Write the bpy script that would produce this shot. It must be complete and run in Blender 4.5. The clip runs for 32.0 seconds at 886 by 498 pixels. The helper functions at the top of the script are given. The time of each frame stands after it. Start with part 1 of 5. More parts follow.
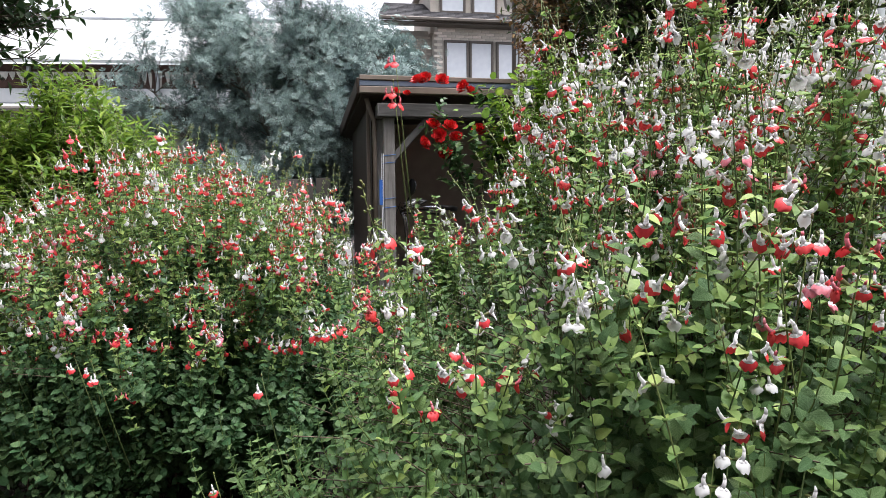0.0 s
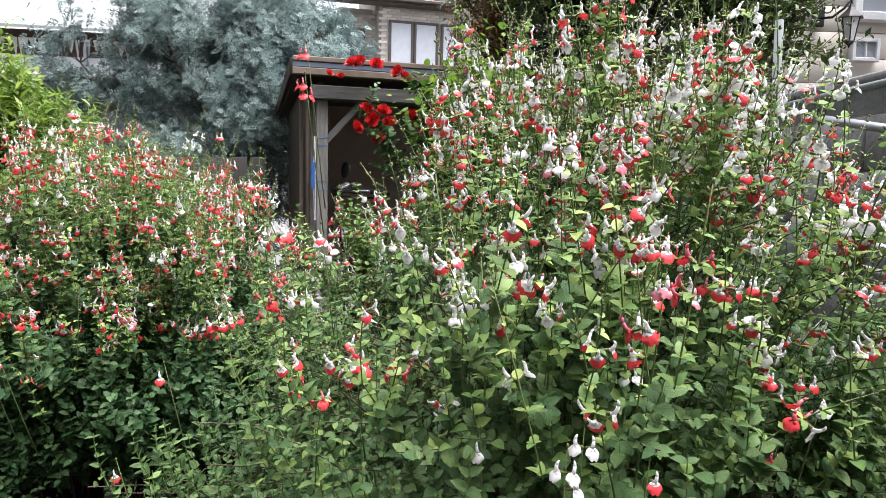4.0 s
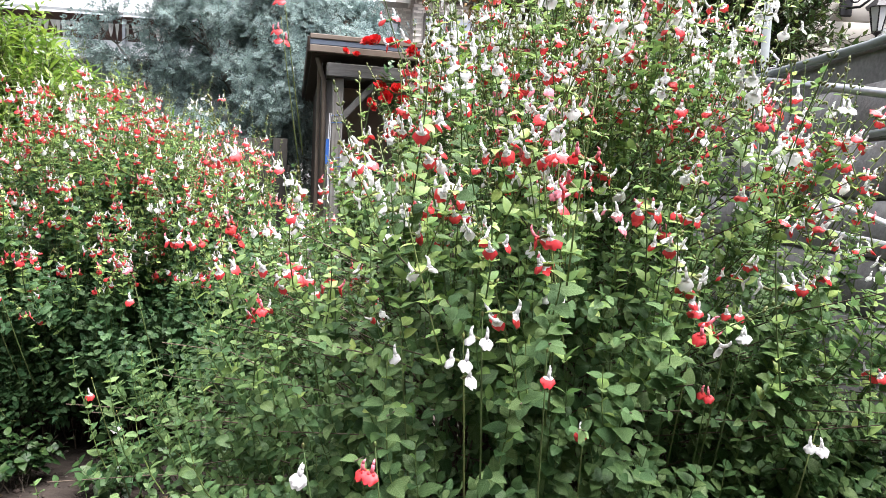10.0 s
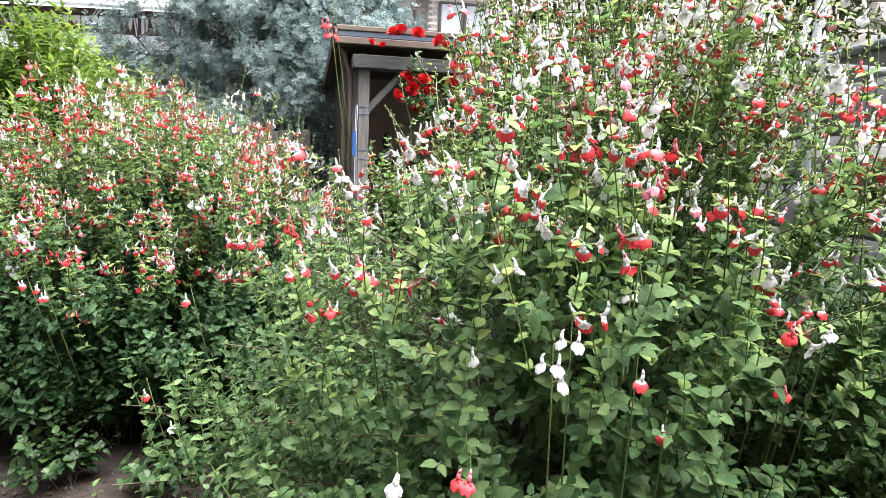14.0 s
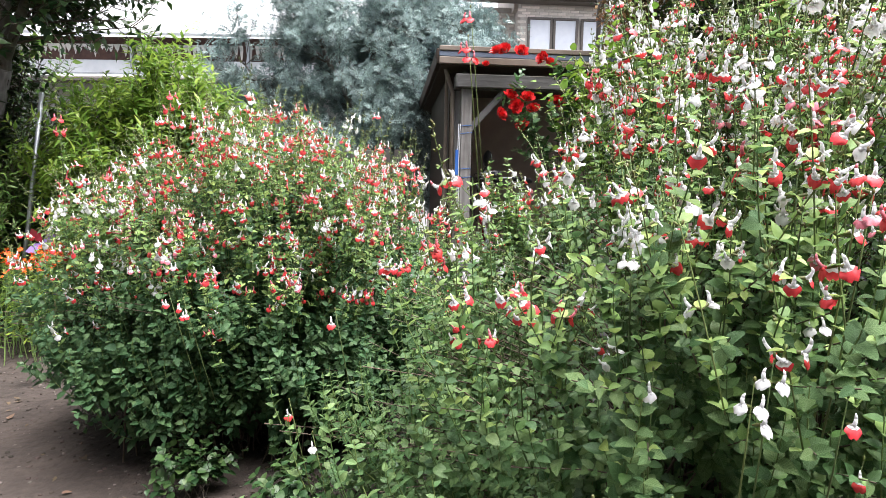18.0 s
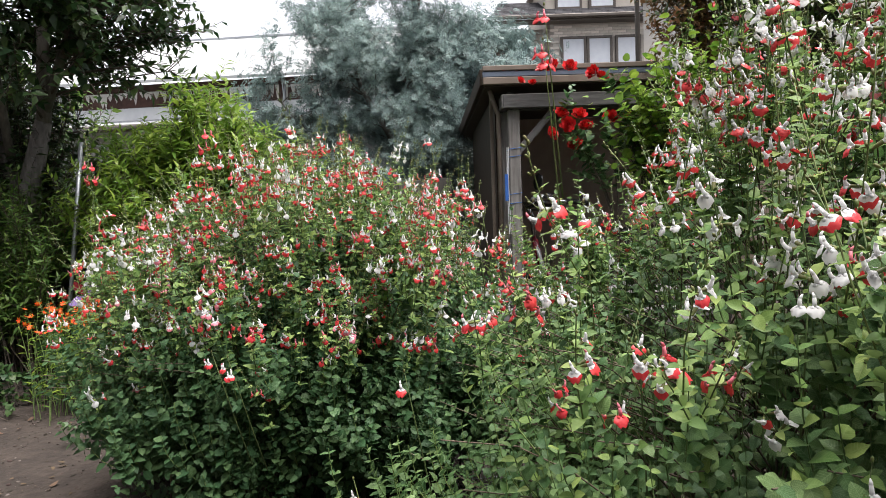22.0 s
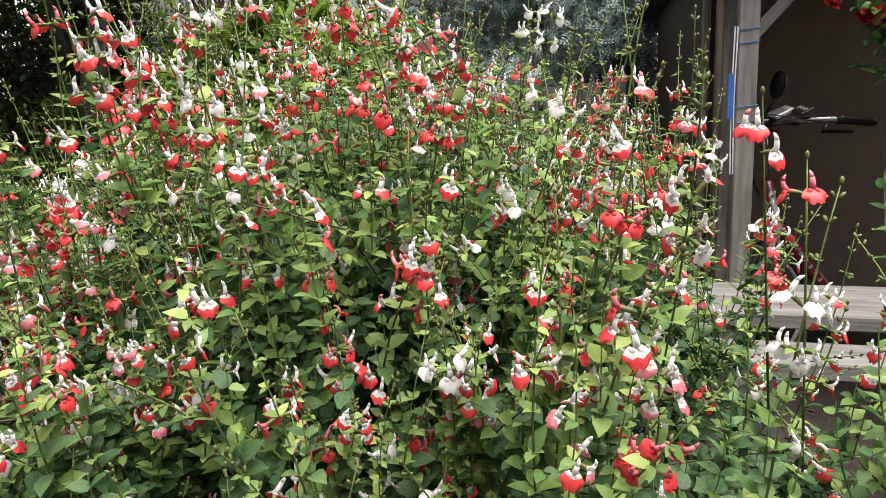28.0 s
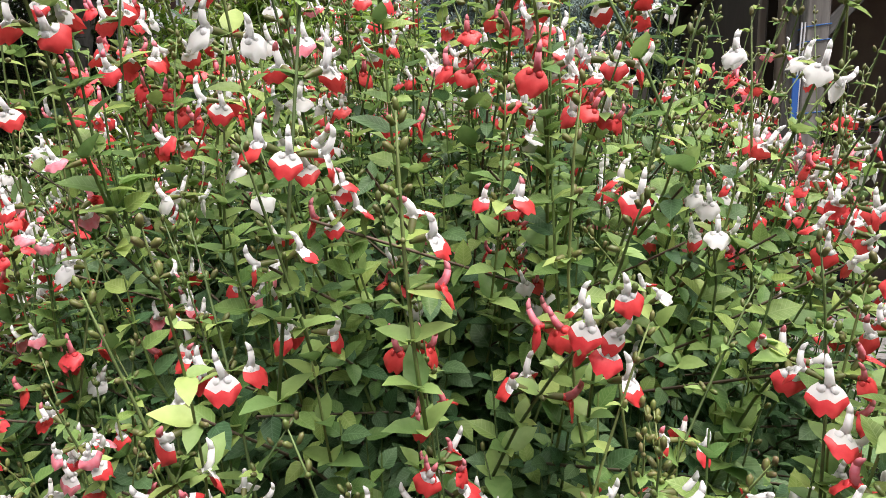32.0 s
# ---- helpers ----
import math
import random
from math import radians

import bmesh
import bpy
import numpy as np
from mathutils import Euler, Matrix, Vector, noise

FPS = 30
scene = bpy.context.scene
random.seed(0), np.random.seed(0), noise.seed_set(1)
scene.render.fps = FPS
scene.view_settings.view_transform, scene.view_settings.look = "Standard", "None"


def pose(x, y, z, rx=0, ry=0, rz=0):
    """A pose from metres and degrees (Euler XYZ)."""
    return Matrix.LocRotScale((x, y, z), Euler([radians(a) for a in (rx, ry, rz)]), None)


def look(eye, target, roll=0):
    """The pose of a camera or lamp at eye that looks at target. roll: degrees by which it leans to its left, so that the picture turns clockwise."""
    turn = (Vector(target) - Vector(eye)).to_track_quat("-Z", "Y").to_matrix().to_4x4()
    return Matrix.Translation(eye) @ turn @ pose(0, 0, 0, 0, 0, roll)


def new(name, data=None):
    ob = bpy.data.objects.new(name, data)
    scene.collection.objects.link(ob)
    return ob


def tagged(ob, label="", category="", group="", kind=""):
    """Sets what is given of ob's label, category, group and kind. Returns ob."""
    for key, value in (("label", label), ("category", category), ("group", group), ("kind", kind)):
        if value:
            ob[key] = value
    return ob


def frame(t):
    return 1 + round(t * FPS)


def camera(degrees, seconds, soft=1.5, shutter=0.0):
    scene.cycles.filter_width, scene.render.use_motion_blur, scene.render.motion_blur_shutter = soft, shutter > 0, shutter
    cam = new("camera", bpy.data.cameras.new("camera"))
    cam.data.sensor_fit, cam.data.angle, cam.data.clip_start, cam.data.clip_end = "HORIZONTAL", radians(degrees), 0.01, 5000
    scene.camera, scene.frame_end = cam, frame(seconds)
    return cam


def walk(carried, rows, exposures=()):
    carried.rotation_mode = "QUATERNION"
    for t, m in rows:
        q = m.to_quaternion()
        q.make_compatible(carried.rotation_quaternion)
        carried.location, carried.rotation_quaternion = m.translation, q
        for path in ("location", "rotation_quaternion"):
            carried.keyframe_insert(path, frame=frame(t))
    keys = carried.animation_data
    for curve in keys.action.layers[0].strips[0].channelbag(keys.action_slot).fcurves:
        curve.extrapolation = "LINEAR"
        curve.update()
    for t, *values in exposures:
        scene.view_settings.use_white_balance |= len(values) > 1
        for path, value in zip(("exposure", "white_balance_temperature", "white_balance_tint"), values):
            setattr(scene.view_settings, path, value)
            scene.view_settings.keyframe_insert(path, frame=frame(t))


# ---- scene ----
cam = camera(66.9, 32.0, soft=0.4)
PATH = [
    (0, (0.000, 0.000, 1.200), 0.03, -3.60, -0.50),
    (0.5, (0.007, -0.003, 1.200), -0.32, -3.81, -0.03),
    (1, (0.014, -0.012, 1.213), -0.83, -4.09, 0.34),
    (1.5, (0.019, -0.017, 1.216), -1.44, -4.17, 0.75),
    (2, (0.029, -0.022, 1.216), -2.30, -4.31, 1.09),
    (2.5, (0.037, -0.025, 1.217), -3.00, -4.49, 1.35),
    (3, (0.045, -0.031, 1.223), -3.68, -4.62, 1.10),
    (3.5, (0.069, -0.040, 1.230), -4.27, -4.73, 0.77),
    (5.5, (0.123, -0.063, 1.221), -6.34, -6.65, 2.49),
    (6, (0.159, -0.076, 1.217), -6.45, -5.33, 1.92),
    (6.5, (0.185, -0.074, 1.185), -5.12, -5.89, 2.33),
    (7, (0.214, -0.081, 1.172), -5.01, -5.92, 2.04),
    (7.5, (0.234, -0.088, 1.163), -3.47, -4.38, 1.47),
    (8, (0.264, -0.100, 1.136), -3.36, -4.20, 1.97),
    (8.5, (0.269, -0.106, 1.124), -1.88, -4.22, 1.80),
    (9, (0.272, -0.114, 1.105), -1.11, -5.28, 3.00),
    (9.5, (0.267, -0.122, 1.104), -1.59, -5.30, 2.81),
    (10, (0.257, -0.119, 1.102), -1.86, -5.34, 2.78),
    (10.5, (0.254, -0.116, 1.099), -1.05, -5.39, 2.41),
    (11, (0.249, -0.114, 1.097), -1.24, -5.55, 1.99),
    (11.5, (0.230, -0.110, 1.102), -1.29, -5.86, 2.32),
    (12, (0.215, -0.109, 1.107), -1.16, -6.04, 2.18),
    (12.5, (0.203, -0.102, 1.107), -1.00, -6.21, 1.97),
    (13, (0.192, -0.099, 1.110), -0.94, -6.26, 2.10),
    (13.5, (0.180, -0.095, 1.113), -0.90, -6.33, 1.87),
    (14, (0.159, -0.088, 1.113), -0.67, -6.34, 1.95),
    (14.5, (0.138, -0.083, 1.125), 1.41, -6.63, 1.86),
    (16.5, (0.082, -0.070, 1.130), 4.23, -5.34, 1.71),
    (17, (0.059, -0.069, 1.132), 5.10, -5.37, 1.58),
    (17.5, (0.047, -0.071, 1.135), 5.09, -5.33, 1.51),
    (18, (0.024, -0.072, 1.128), 6.45, -5.25, 1.29),
    (18.5, (0.006, -0.072, 1.131), 7.28, -4.23, 0.12),
    (19, (-0.017, -0.082, 1.138), 7.48, -1.34, 0.02),
    (19.5, (-0.036, -0.088, 1.135), 8.37, 0.12, -0.46),
    (20, (-0.045, -0.087, 1.130), 9.02, 0.09, -0.55),
    (20.5, (-0.045, -0.083, 1.126), 8.76, -1.13, -1.21),
    (21, (-0.051, -0.077, 1.123), 8.35, -1.33, -1.45),
    (21.5, (-0.069, -0.081, 1.129), 8.29, -1.75, -1.19),
    (22, (-0.092, 0.174, 1.141), 9.84, -2.94, -2.01),
    (22.5, (-0.122, 0.403, 1.156), 9.25, -5.22, -3.19),
    (23, (-0.135, 0.414, 1.158), 8.98, -5.75, -3.25),
    (23.5, (-0.150, 0.412, 1.167), 8.87, -6.71, -2.51),
    (24, (-0.166, 0.403, 1.164), 10.87, -6.95, -2.79),
    (24.5, (-0.171, 0.410, 1.168), 10.76, -6.47, -2.62),
    (26.5, (-0.240, 1.233, 1.268), 18.92, -9.38, -1.70),
    (27, (-0.370, 1.500, 1.235), 20.00, -9.23, -1.93),
    (27.5, (-0.400, 1.620, 1.235), 22.21, -10.87, -2.05),
    (28, (-0.405, 1.635, 1.235), 23.35, -10.48, -2.24),
    (28.5, (-0.410, 1.637, 1.235), 23.82, -10.20, -2.27),
    (29, (-0.415, 1.640, 1.235), 24.27, -10.19, -2.34),
    (29.5, (-0.425, 1.645, 1.235), 26.41, -9.30, -2.35),
    (30, (-0.440, 1.660, 1.235), 27.68, -7.26, -1.86),
    (30.5, (-0.500, 1.710, 1.228), 24.67, -6.96, -2.22),
    (31, (-0.560, 1.770, 1.222), 23.31, -7.93, -2.45),
    (31.5, (-0.610, 1.825, 1.215), 22.36, -8.07, -1.89),
    (32, (-0.650, 1.870, 1.210), 22.17, -9.87, -0.78),
]
EXPOSURES = [(0.0, 1.26, 6500, 16), (2.0, 1.35, 6500, 16), (3.0, 1.58, 6500, 16), (6.0, 1.38, 6500, 16), (8.0, 1.4, 6500, 16), (10.0, 1.96, 6500, 16), (14.0, 2.05, 6500, 16), (17.0, 1.98, 6500, 16), (18.0, 1.86, 6500, 16), (19.0, 1.65, 6500, 16), (20.0, 0.91, 6450, 16), (21.5, 0.61, 6450, 16), (22.0, 1.18, 6700, 15), (22.5, 1.48, 7000, 13), (24.5, 1.52, 7000, 13), (28.0, 1.26, 7100, 14), (32.0, 1.24, 6900, 17)]


def aim(eye, yaw, pitch, roll):
    """The camera's pose from its place, its turn to the left, its tilt upwards and its lean, in degrees."""
    y, p = radians(yaw), radians(pitch)
    return look(eye, (eye[0] - math.sin(y) * math.cos(p), eye[1] + math.cos(y) * math.cos(p), eye[2] + math.sin(p)), roll)


walk(cam, [(t, aim(eye, yaw, pitch, roll)) for t, eye, yaw, pitch, roll in PATH], EXPOSURES)

# ---- light ----
world = bpy.data.worlds.new("overcast_sky")
scene.world = world
world.use_nodes = True
wn, wl = world.node_tree.nodes, world.node_tree.links
sky = wn.new("ShaderNodeTexSky")
sky.sky_type = "NISHITA"
sky.sun_disc = False
sky.sun_elevation, sky.sun_rotation = radians(72), radians(10)
sky.air_density, sky.dust_density, sky.ozone_density = 1.0, 2.0, 1.0
veil = wn.new("ShaderNodeHueSaturation")
veil.inputs["Saturation"].default_value = 0.30
wl.new(sky.outputs["Color"], veil.inputs["Color"])
wl.new(veil.outputs["Color"], wn["Background"].inputs["Color"])
wn["Background"].inputs["Strength"].default_value = 0.125
sun = new("sun", bpy.data.lights.new("sun", "SUN"))
sun.data.energy, sun.data.angle, sun.data.color = 3.9, radians(55), (1.0, 0.985, 0.965)
sun.matrix_world = look((1.5, -1.0, 5.0), (0, 0, 0))


# ---- materials ----
def mat(name, a, b, size=20.0, rough=0.6, metal=0.0, bump=0.2, vary=0.15, thin=0.0, by="object", stain=0.0, coat=0.0, stretch=(1, 1, 1), hue=0.08, veins=0.0):
    """A surface between the colours a and b in grain of that size (per metre), varied piece by piece; thin: light passes through."""
    m = bpy.data.materials.new(name)
    m.use_nodes = True
    n, l = m.node_tree.nodes, m.node_tree.links
    p = n["Principled BSDF"]
    tc, mp = n.new("ShaderNodeTexCoord"), n.new("ShaderNodeMapping")
    mp.inputs["Scale"].default_value = stretch
    l.new(tc.outputs["Object"], mp.inputs["Vector"])
    fine, wide = n.new("ShaderNodeTexNoise"), n.new("ShaderNodeTexNoise")
    fine.inputs["Scale"].default_value, fine.inputs["Detail"].default_value = size, 6
    wide.inputs["Scale"].default_value, wide.inputs["Detail"].default_value = size / 9, 3
    l.new(mp.outputs["Vector"], fine.inputs["Vector"])
    l.new(mp.outputs["Vector"], wide.inputs["Vector"])
    add = n.new("ShaderNodeMath")
    add.operation = "ADD"
    l.new(fine.outputs["Fac"], add.inputs[0])
    l.new(wide.outputs["Fac"], add.inputs[1])
    ramp = n.new("ShaderNodeMapRange")
    ramp.inputs["From Min"].default_value, ramp.inputs["From Max"].default_value = 0.7, 1.3
    l.new(add.outputs[0], ramp.inputs["Value"])
    mix = n.new("ShaderNodeMix")
    mix.data_type = "RGBA"
    mix.inputs["A"].default_value, mix.inputs["B"].default_value = (*a, 1), (*b, 1)
    l.new(ramp.outputs["Result"], mix.inputs["Factor"])
    out = mix.outputs["Result"]
    if veins:
        uv, xyz = n.new("ShaderNodeUVMap"), n.new("ShaderNodeSeparateXYZ")
        l.new(uv.outputs["UV"], xyz.inputs["Vector"])
        step = lambda op, p0, p1: [x := n.new("ShaderNodeMath"), setattr(x, "operation", op)] + [l.new(q, x.inputs[i]) if hasattr(q, "links") else setattr(x.inputs[i], "default_value", q) for i, q in enumerate((p0, p1))]
        side = step("ABSOLUTE", xyz.outputs["X"], 0.0)[0].outputs[0]
        slant = step("SUBTRACT", xyz.outputs["Y"], step("MULTIPLY", side, 0.8)[0].outputs[0])[0].outputs[0]
        saw = step("PINGPONG", step("MULTIPLY", slant, 8.0)[0].outputs[0], 0.5)[0].outputs[0]
        rib = step("LESS_THAN", side, 0.018)[0].outputs[0]
        line = step("MAXIMUM", step("LESS_THAN", saw, 0.09)[0].outputs[0], rib)[0].outputs[0]
        vein = n.new("ShaderNodeMix")
        vein.data_type = "RGBA"
        vein.inputs["B"].default_value = (b[0] * 1.25, b[1] * 1.15, b[2] * 1.4, 1)
        l.new(step("MULTIPLY", line, veins)[0].outputs[0], vein.inputs["Factor"])
        l.new(out, vein.inputs["A"])
        out = vein.outputs["Result"]
    if stain:
        blot = n.new("ShaderNodeTexNoise")
        blot.inputs["Scale"].default_value, blot.inputs["Detail"].default_value, blot.inputs["Roughness"].default_value = 2.3, 8, 0.7
        l.new(tc.outputs["Object"], blot.inputs["Vector"])
        cut = n.new("ShaderNodeMapRange")
        cut.inputs["From Min"].default_value, cut.inputs["From Max"].default_value, cut.inputs["To Max"].default_value = 0.45, 0.7, stain
        l.new(blot.outputs["Fac"], cut.inputs["Value"])
        dark = n.new("ShaderNodeMix")
        dark.data_type, dark.blend_type = "RGBA", "MULTIPLY"
        dark.inputs["B"].default_value = (0.35, 0.33, 0.3, 1)
        l.new(cut.outputs["Result"], dark.inputs["Factor"])
        l.new(out, dark.inputs["A"])
        out = dark.outputs["Result"]
    if vary:
        src = n.new("ShaderNodeNewGeometry") if by == "island" else n.new("ShaderNodeObjectInfo")
        rnd = src.outputs["Random Per Island"] if by == "island" else src.outputs["Random"]
        hsv, v, h = n.new("ShaderNodeHueSaturation"), n.new("ShaderNodeMapRange"), n.new("ShaderNodeMapRange")
        v.inputs["To Min"].default_value, v.inputs["To Max"].default_value = 1 - vary, 1 + vary
        h.inputs["To Min"].default_value, h.inputs["To Max"].default_value = 0.5 + vary * hue, 0.5 - vary * hue
        for r in (v, h):
            l.new(rnd, r.inputs["Value"])
        l.new(v.outputs["Result"], hsv.inputs["Value"])
        l.new(h.outputs["Result"], hsv.inputs["Hue"])
        l.new(out, hsv.inputs["Color"])
        out = hsv.outputs["Color"]
    l.new(out, p.inputs["Base Color"])
    p.inputs["Roughness"].default_value, p.inputs["Metallic"].default_value = rough, metal
    p.inputs["Coat Weight"].default_value = coat
    if bump:
        bp = n.new("ShaderNodeBump")
        bp.inputs["Strength"].default_value, bp.inputs["Distance"].default_value = bump, 0.3 / size
        l.new(fine.outputs["Fac"], bp.inputs["Height"])
        l.new(bp.outputs["Normal"], p.inputs["Normal"])
    if thin:
        tr, ms = n.new("ShaderNodeBsdfTranslucent"), n.new("ShaderNodeMixShader")
        ms.inputs["Fac"].default_value = thin
        l.new(out, tr.inputs["Color"])
        l.new(p.outputs["BSDF"], ms.inputs[1])
        l.new(tr.outputs["BSDF"], ms.inputs[2])
        l.new(ms.outputs["Shader"], n["Material Output"].inputs["Surface"])
    return m


# Left bush green, deepened further so its colour holds some of the shade.
LEAF = mat("deep_sage_leaf", (0.038, 0.098, 0.034), (0.098, 0.195, 0.080), 160, 0.5, bump=0.5, vary=0.32, thin=0.34, veins=0.55, by="island")
LEAF_PIECE = mat("deep_sage_leaf_piece", (0.038, 0.098, 0.034), (0.098, 0.195, 0.080), 160, 0.5, bump=0.5, vary=0.32, thin=0.34, veins=0.55)
# Right bush green: yellower, and raised partly in place of light.
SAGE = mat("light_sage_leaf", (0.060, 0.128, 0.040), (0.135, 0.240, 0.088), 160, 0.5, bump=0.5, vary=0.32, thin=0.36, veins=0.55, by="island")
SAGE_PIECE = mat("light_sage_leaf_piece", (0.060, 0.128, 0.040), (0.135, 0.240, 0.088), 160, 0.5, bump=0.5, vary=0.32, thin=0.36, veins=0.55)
STEM = mat("sage_stem", (0.085, 0.15, 0.04), (0.16, 0.24, 0.075), 120, 0.6, vary=0.3, by="island")
DARKSTEM = mat("sage_flower_stem", (0.07, 0.105, 0.035), (0.15, 0.22, 0.07), 120, 0.6, vary=0.3)
YOUNG = mat("young_sage_leaf", (0.140, 0.262, 0.062), (0.245, 0.380, 0.118), 160, 0.45, bump=0.4, vary=0.4, thin=0.42, by="island", veins=0.4)
WOOD = mat("woody_stem", (0.06, 0.045, 0.03), (0.13, 0.10, 0.07), 90, 0.8, vary=0.3, by="island")
CALYX = mat("calyx", (0.10, 0.17, 0.035), (0.13, 0.10, 0.045), 200, 0.5, vary=0.2, thin=0.15)
WHITE = mat("white_petal", (0.80, 0.81, 0.82), (0.88, 0.88, 0.88), 150, 0.55, bump=0.1, vary=0.04, thin=0.45)
RED = mat("red_petal", (0.64, 0.034, 0.042), (0.83, 0.100, 0.098), 150, 0.45, bump=0.15, vary=0.14, thin=0.25, hue=0.012)
PINK = mat("pink_petal", (0.72, 0.30, 0.36), (0.70, 0.10, 0.14), 190, 0.5, bump=0.1, vary=0.15, thin=0.25, hue=0.02)
ROSE = mat("rose_petal", (0.52, 0.012, 0.014), (0.74, 0.036, 0.032), 60, 0.45, bump=0.1, vary=0.2, thin=0.15, hue=0.01)
ROSELEAF = mat("rose_leaf", (0.045, 0.115, 0.035), (0.095, 0.19, 0.06), 90, 0.4, vary=0.35, thin=0.2, by="island")
WEED = mat("weed_leaf", (0.022, 0.062, 0.016), (0.052, 0.110, 0.032), 90, 0.5, vary=0.4, thin=0.2, by="island")
LIME = mat("lime_leaf", (0.15, 0.28, 0.035), (0.24, 0.40, 0.06), 60, 0.45, vary=0.3, thin=0.35, by="island")
LIME_PIECE = mat("lime_leaf_piece", (0.15, 0.28, 0.035), (0.24, 0.40, 0.06), 60, 0.45, vary=0.3, thin=0.35)
SHRUB = mat("shrub_leaf", (0.125, 0.225, 0.028), (0.24, 0.375, 0.064), 60, 0.4, vary=0.30, thin=0.48, by="island")
WATTLE = mat("wattle_leaf", (0.135, 0.205, 0.190), (0.27, 0.365, 0.345), 60, 0.6, vary=0.35, thin=0.25, by="island")
GLOSSY = mat("camellia_leaf", (0.040, 0.085, 0.018), (0.085, 0.150, 0.034), 50, 0.28, vary=0.5, thin=0.12, by="island")
DARKLEAF = mat("tree_leaf", (0.020, 0.052, 0.014), (0.050, 0.105, 0.028), 50, 0.4, vary=0.5, thin=0.2, by="island")
BROWNLEAF = mat("dry_leaf", (0.22, 0.13, 0.05), (0.38, 0.24, 0.10), 50, 0.7, vary=0.4, thin=0.2, by="island")
DEADLEAF = mat("dead_leaf", (0.075, 0.048, 0.028), (0.15, 0.10, 0.058), 50, 0.8, vary=0.4, thin=0.1, by="island")
CLOD = mat("clod", (0.028, 0.021, 0.016), (0.075, 0.058, 0.047), 60, 0.95, vary=0.45, by="island")
BARK = mat("bark", (0.07, 0.065, 0.058), (0.22, 0.205, 0.185), 35, 0.9, bump=0.8, vary=0.15, stain=0.5, stretch=(1, 1, 0.35))
BARKI = mat("twig_bark", (0.05, 0.04, 0.03), (0.11, 0.09, 0.07), 60, 0.9, vary=0.25, by="island")
SOIL = mat("soil", (0.024, 0.018, 0.014), (0.060, 0.046, 0.037), 26, 0.95, bump=1.0, vary=0, stain=0.6)
PEBBLE = mat("pebble", (0.07, 0.058, 0.05), (0.17, 0.15, 0.13), 60, 0.9, vary=0.35, by="island")
CONCRETE = mat("block_concrete", (0.15, 0.15, 0.152), (0.27, 0.268, 0.27), 40, 0.9, bump=0.6, vary=0.14, stain=0.85)
MORTAR = mat("mortar", (0.10, 0.10, 0.095), (0.19, 0.19, 0.18), 60, 0.95, vary=0)
SIDING = mat("cream_siding", (0.62, 0.58, 0.52), (0.68, 0.64, 0.58), 9, 0.6, bump=0.05, vary=0.04, stain=0.12)
PALEPAINT = mat("white_paint", (0.58, 0.60, 0.62), (0.68, 0.69, 0.70), 12, 0.5, bump=0.05, vary=0.05)
BROWN = mat("brown_panel", (0.040, 0.030, 0.024), (0.058, 0.044, 0.035), 10, 0.55, bump=0.08, vary=0.06, stain=0.25)
# Far paler than BROWN to stand in for light missing inside the shelter.
BACKPANEL = mat("brightened_brown_panel", (0.38, 0.30, 0.245), (0.46, 0.37, 0.31), 10, 0.6, bump=0.08, vary=0.06, stain=0.25)
FASCIA = mat("fascia_taupe", (0.16, 0.13, 0.105), (0.21, 0.175, 0.145), 15, 0.5, bump=0.05, vary=0.05, stain=0.3)
SLATE = mat("fascia_slate_blue", (0.085, 0.11, 0.155), (0.12, 0.15, 0.20), 15, 0.45, bump=0.05, vary=0.05)
GREYWOOD = mat("weathered_timber", (0.078, 0.077, 0.075), (0.178, 0.177, 0.172), 45, 0.85, bump=0.6, vary=0.2, stain=0.5, stretch=(0.12, 1, 1))
GREYPOST = mat("weathered_post", (0.115, 0.11, 0.102), (0.29, 0.28, 0.265), 45, 0.85, bump=0.6, vary=0.2, stain=0.5, stretch=(1, 1, 0.1))
FENCE = mat("dark_fence_board", (0.03, 0.026, 0.023), (0.065, 0.057, 0.05), 40, 0.9, bump=0.5, vary=0.35, stain=0.4, stretch=(1, 1, 0.12))
PVC = mat("pale_pvc", (0.12, 0.14, 0.145), (0.22, 0.25, 0.25), 25, 0.8, bump=0.05, vary=0.05, stain=0.3)
STEEL = mat("galvanised_steel", (0.30, 0.32, 0.34), (0.43, 0.45, 0.47), 30, 0.42, 0.75, bump=0.08, vary=0.06, stain=0.4)
BLACK = mat("black_plastic", (0.012, 0.012, 0.013), (0.028, 0.028, 0.03), 40, 0.4, bump=0.05, vary=0.1)
IRON = mat("black_iron", (0.012, 0.012, 0.014), (0.03, 0.03, 0.032), 60, 0.45, 0.3, bump=0.2, vary=0.05)
FROST = mat("frosted_glass", (0.60, 0.62, 0.62), (0.72, 0.74, 0.74), 30, 0.25, bump=0.1, vary=0, thin=0.12)
CHROME = mat("chrome", (0.55, 0.56, 0.57), (0.65, 0.66, 0.67), 20, 0.18, 1.0, bump=0, vary=0)
SILVER = mat("silver_plastic", (0.45, 0.46, 0.47), (0.55, 0.56, 0.57), 20, 0.35, 0.2, bump=0, vary=0)
SCREEN = mat("grey_display", (0.16, 0.18, 0.17), (0.22, 0.24, 0.23), 20, 0.15, bump=0, vary=0)
MAROON = mat("maroon_enamel", (0.20, 0.016, 0.030), (0.26, 0.024, 0.04), 20, 0.25, bump=0, vary=0, coat=0.6)
BLUE = mat("blue_plastic", (0.02, 0.10, 0.36), (0.035, 0.15, 0.46), 15, 0.45, bump=0.05, vary=0.1)
VIOLET = mat("violet_plastic", (0.20, 0.14, 0.36), (0.28, 0.20, 0.46), 15, 0.4, bump=0.05, vary=0.1)
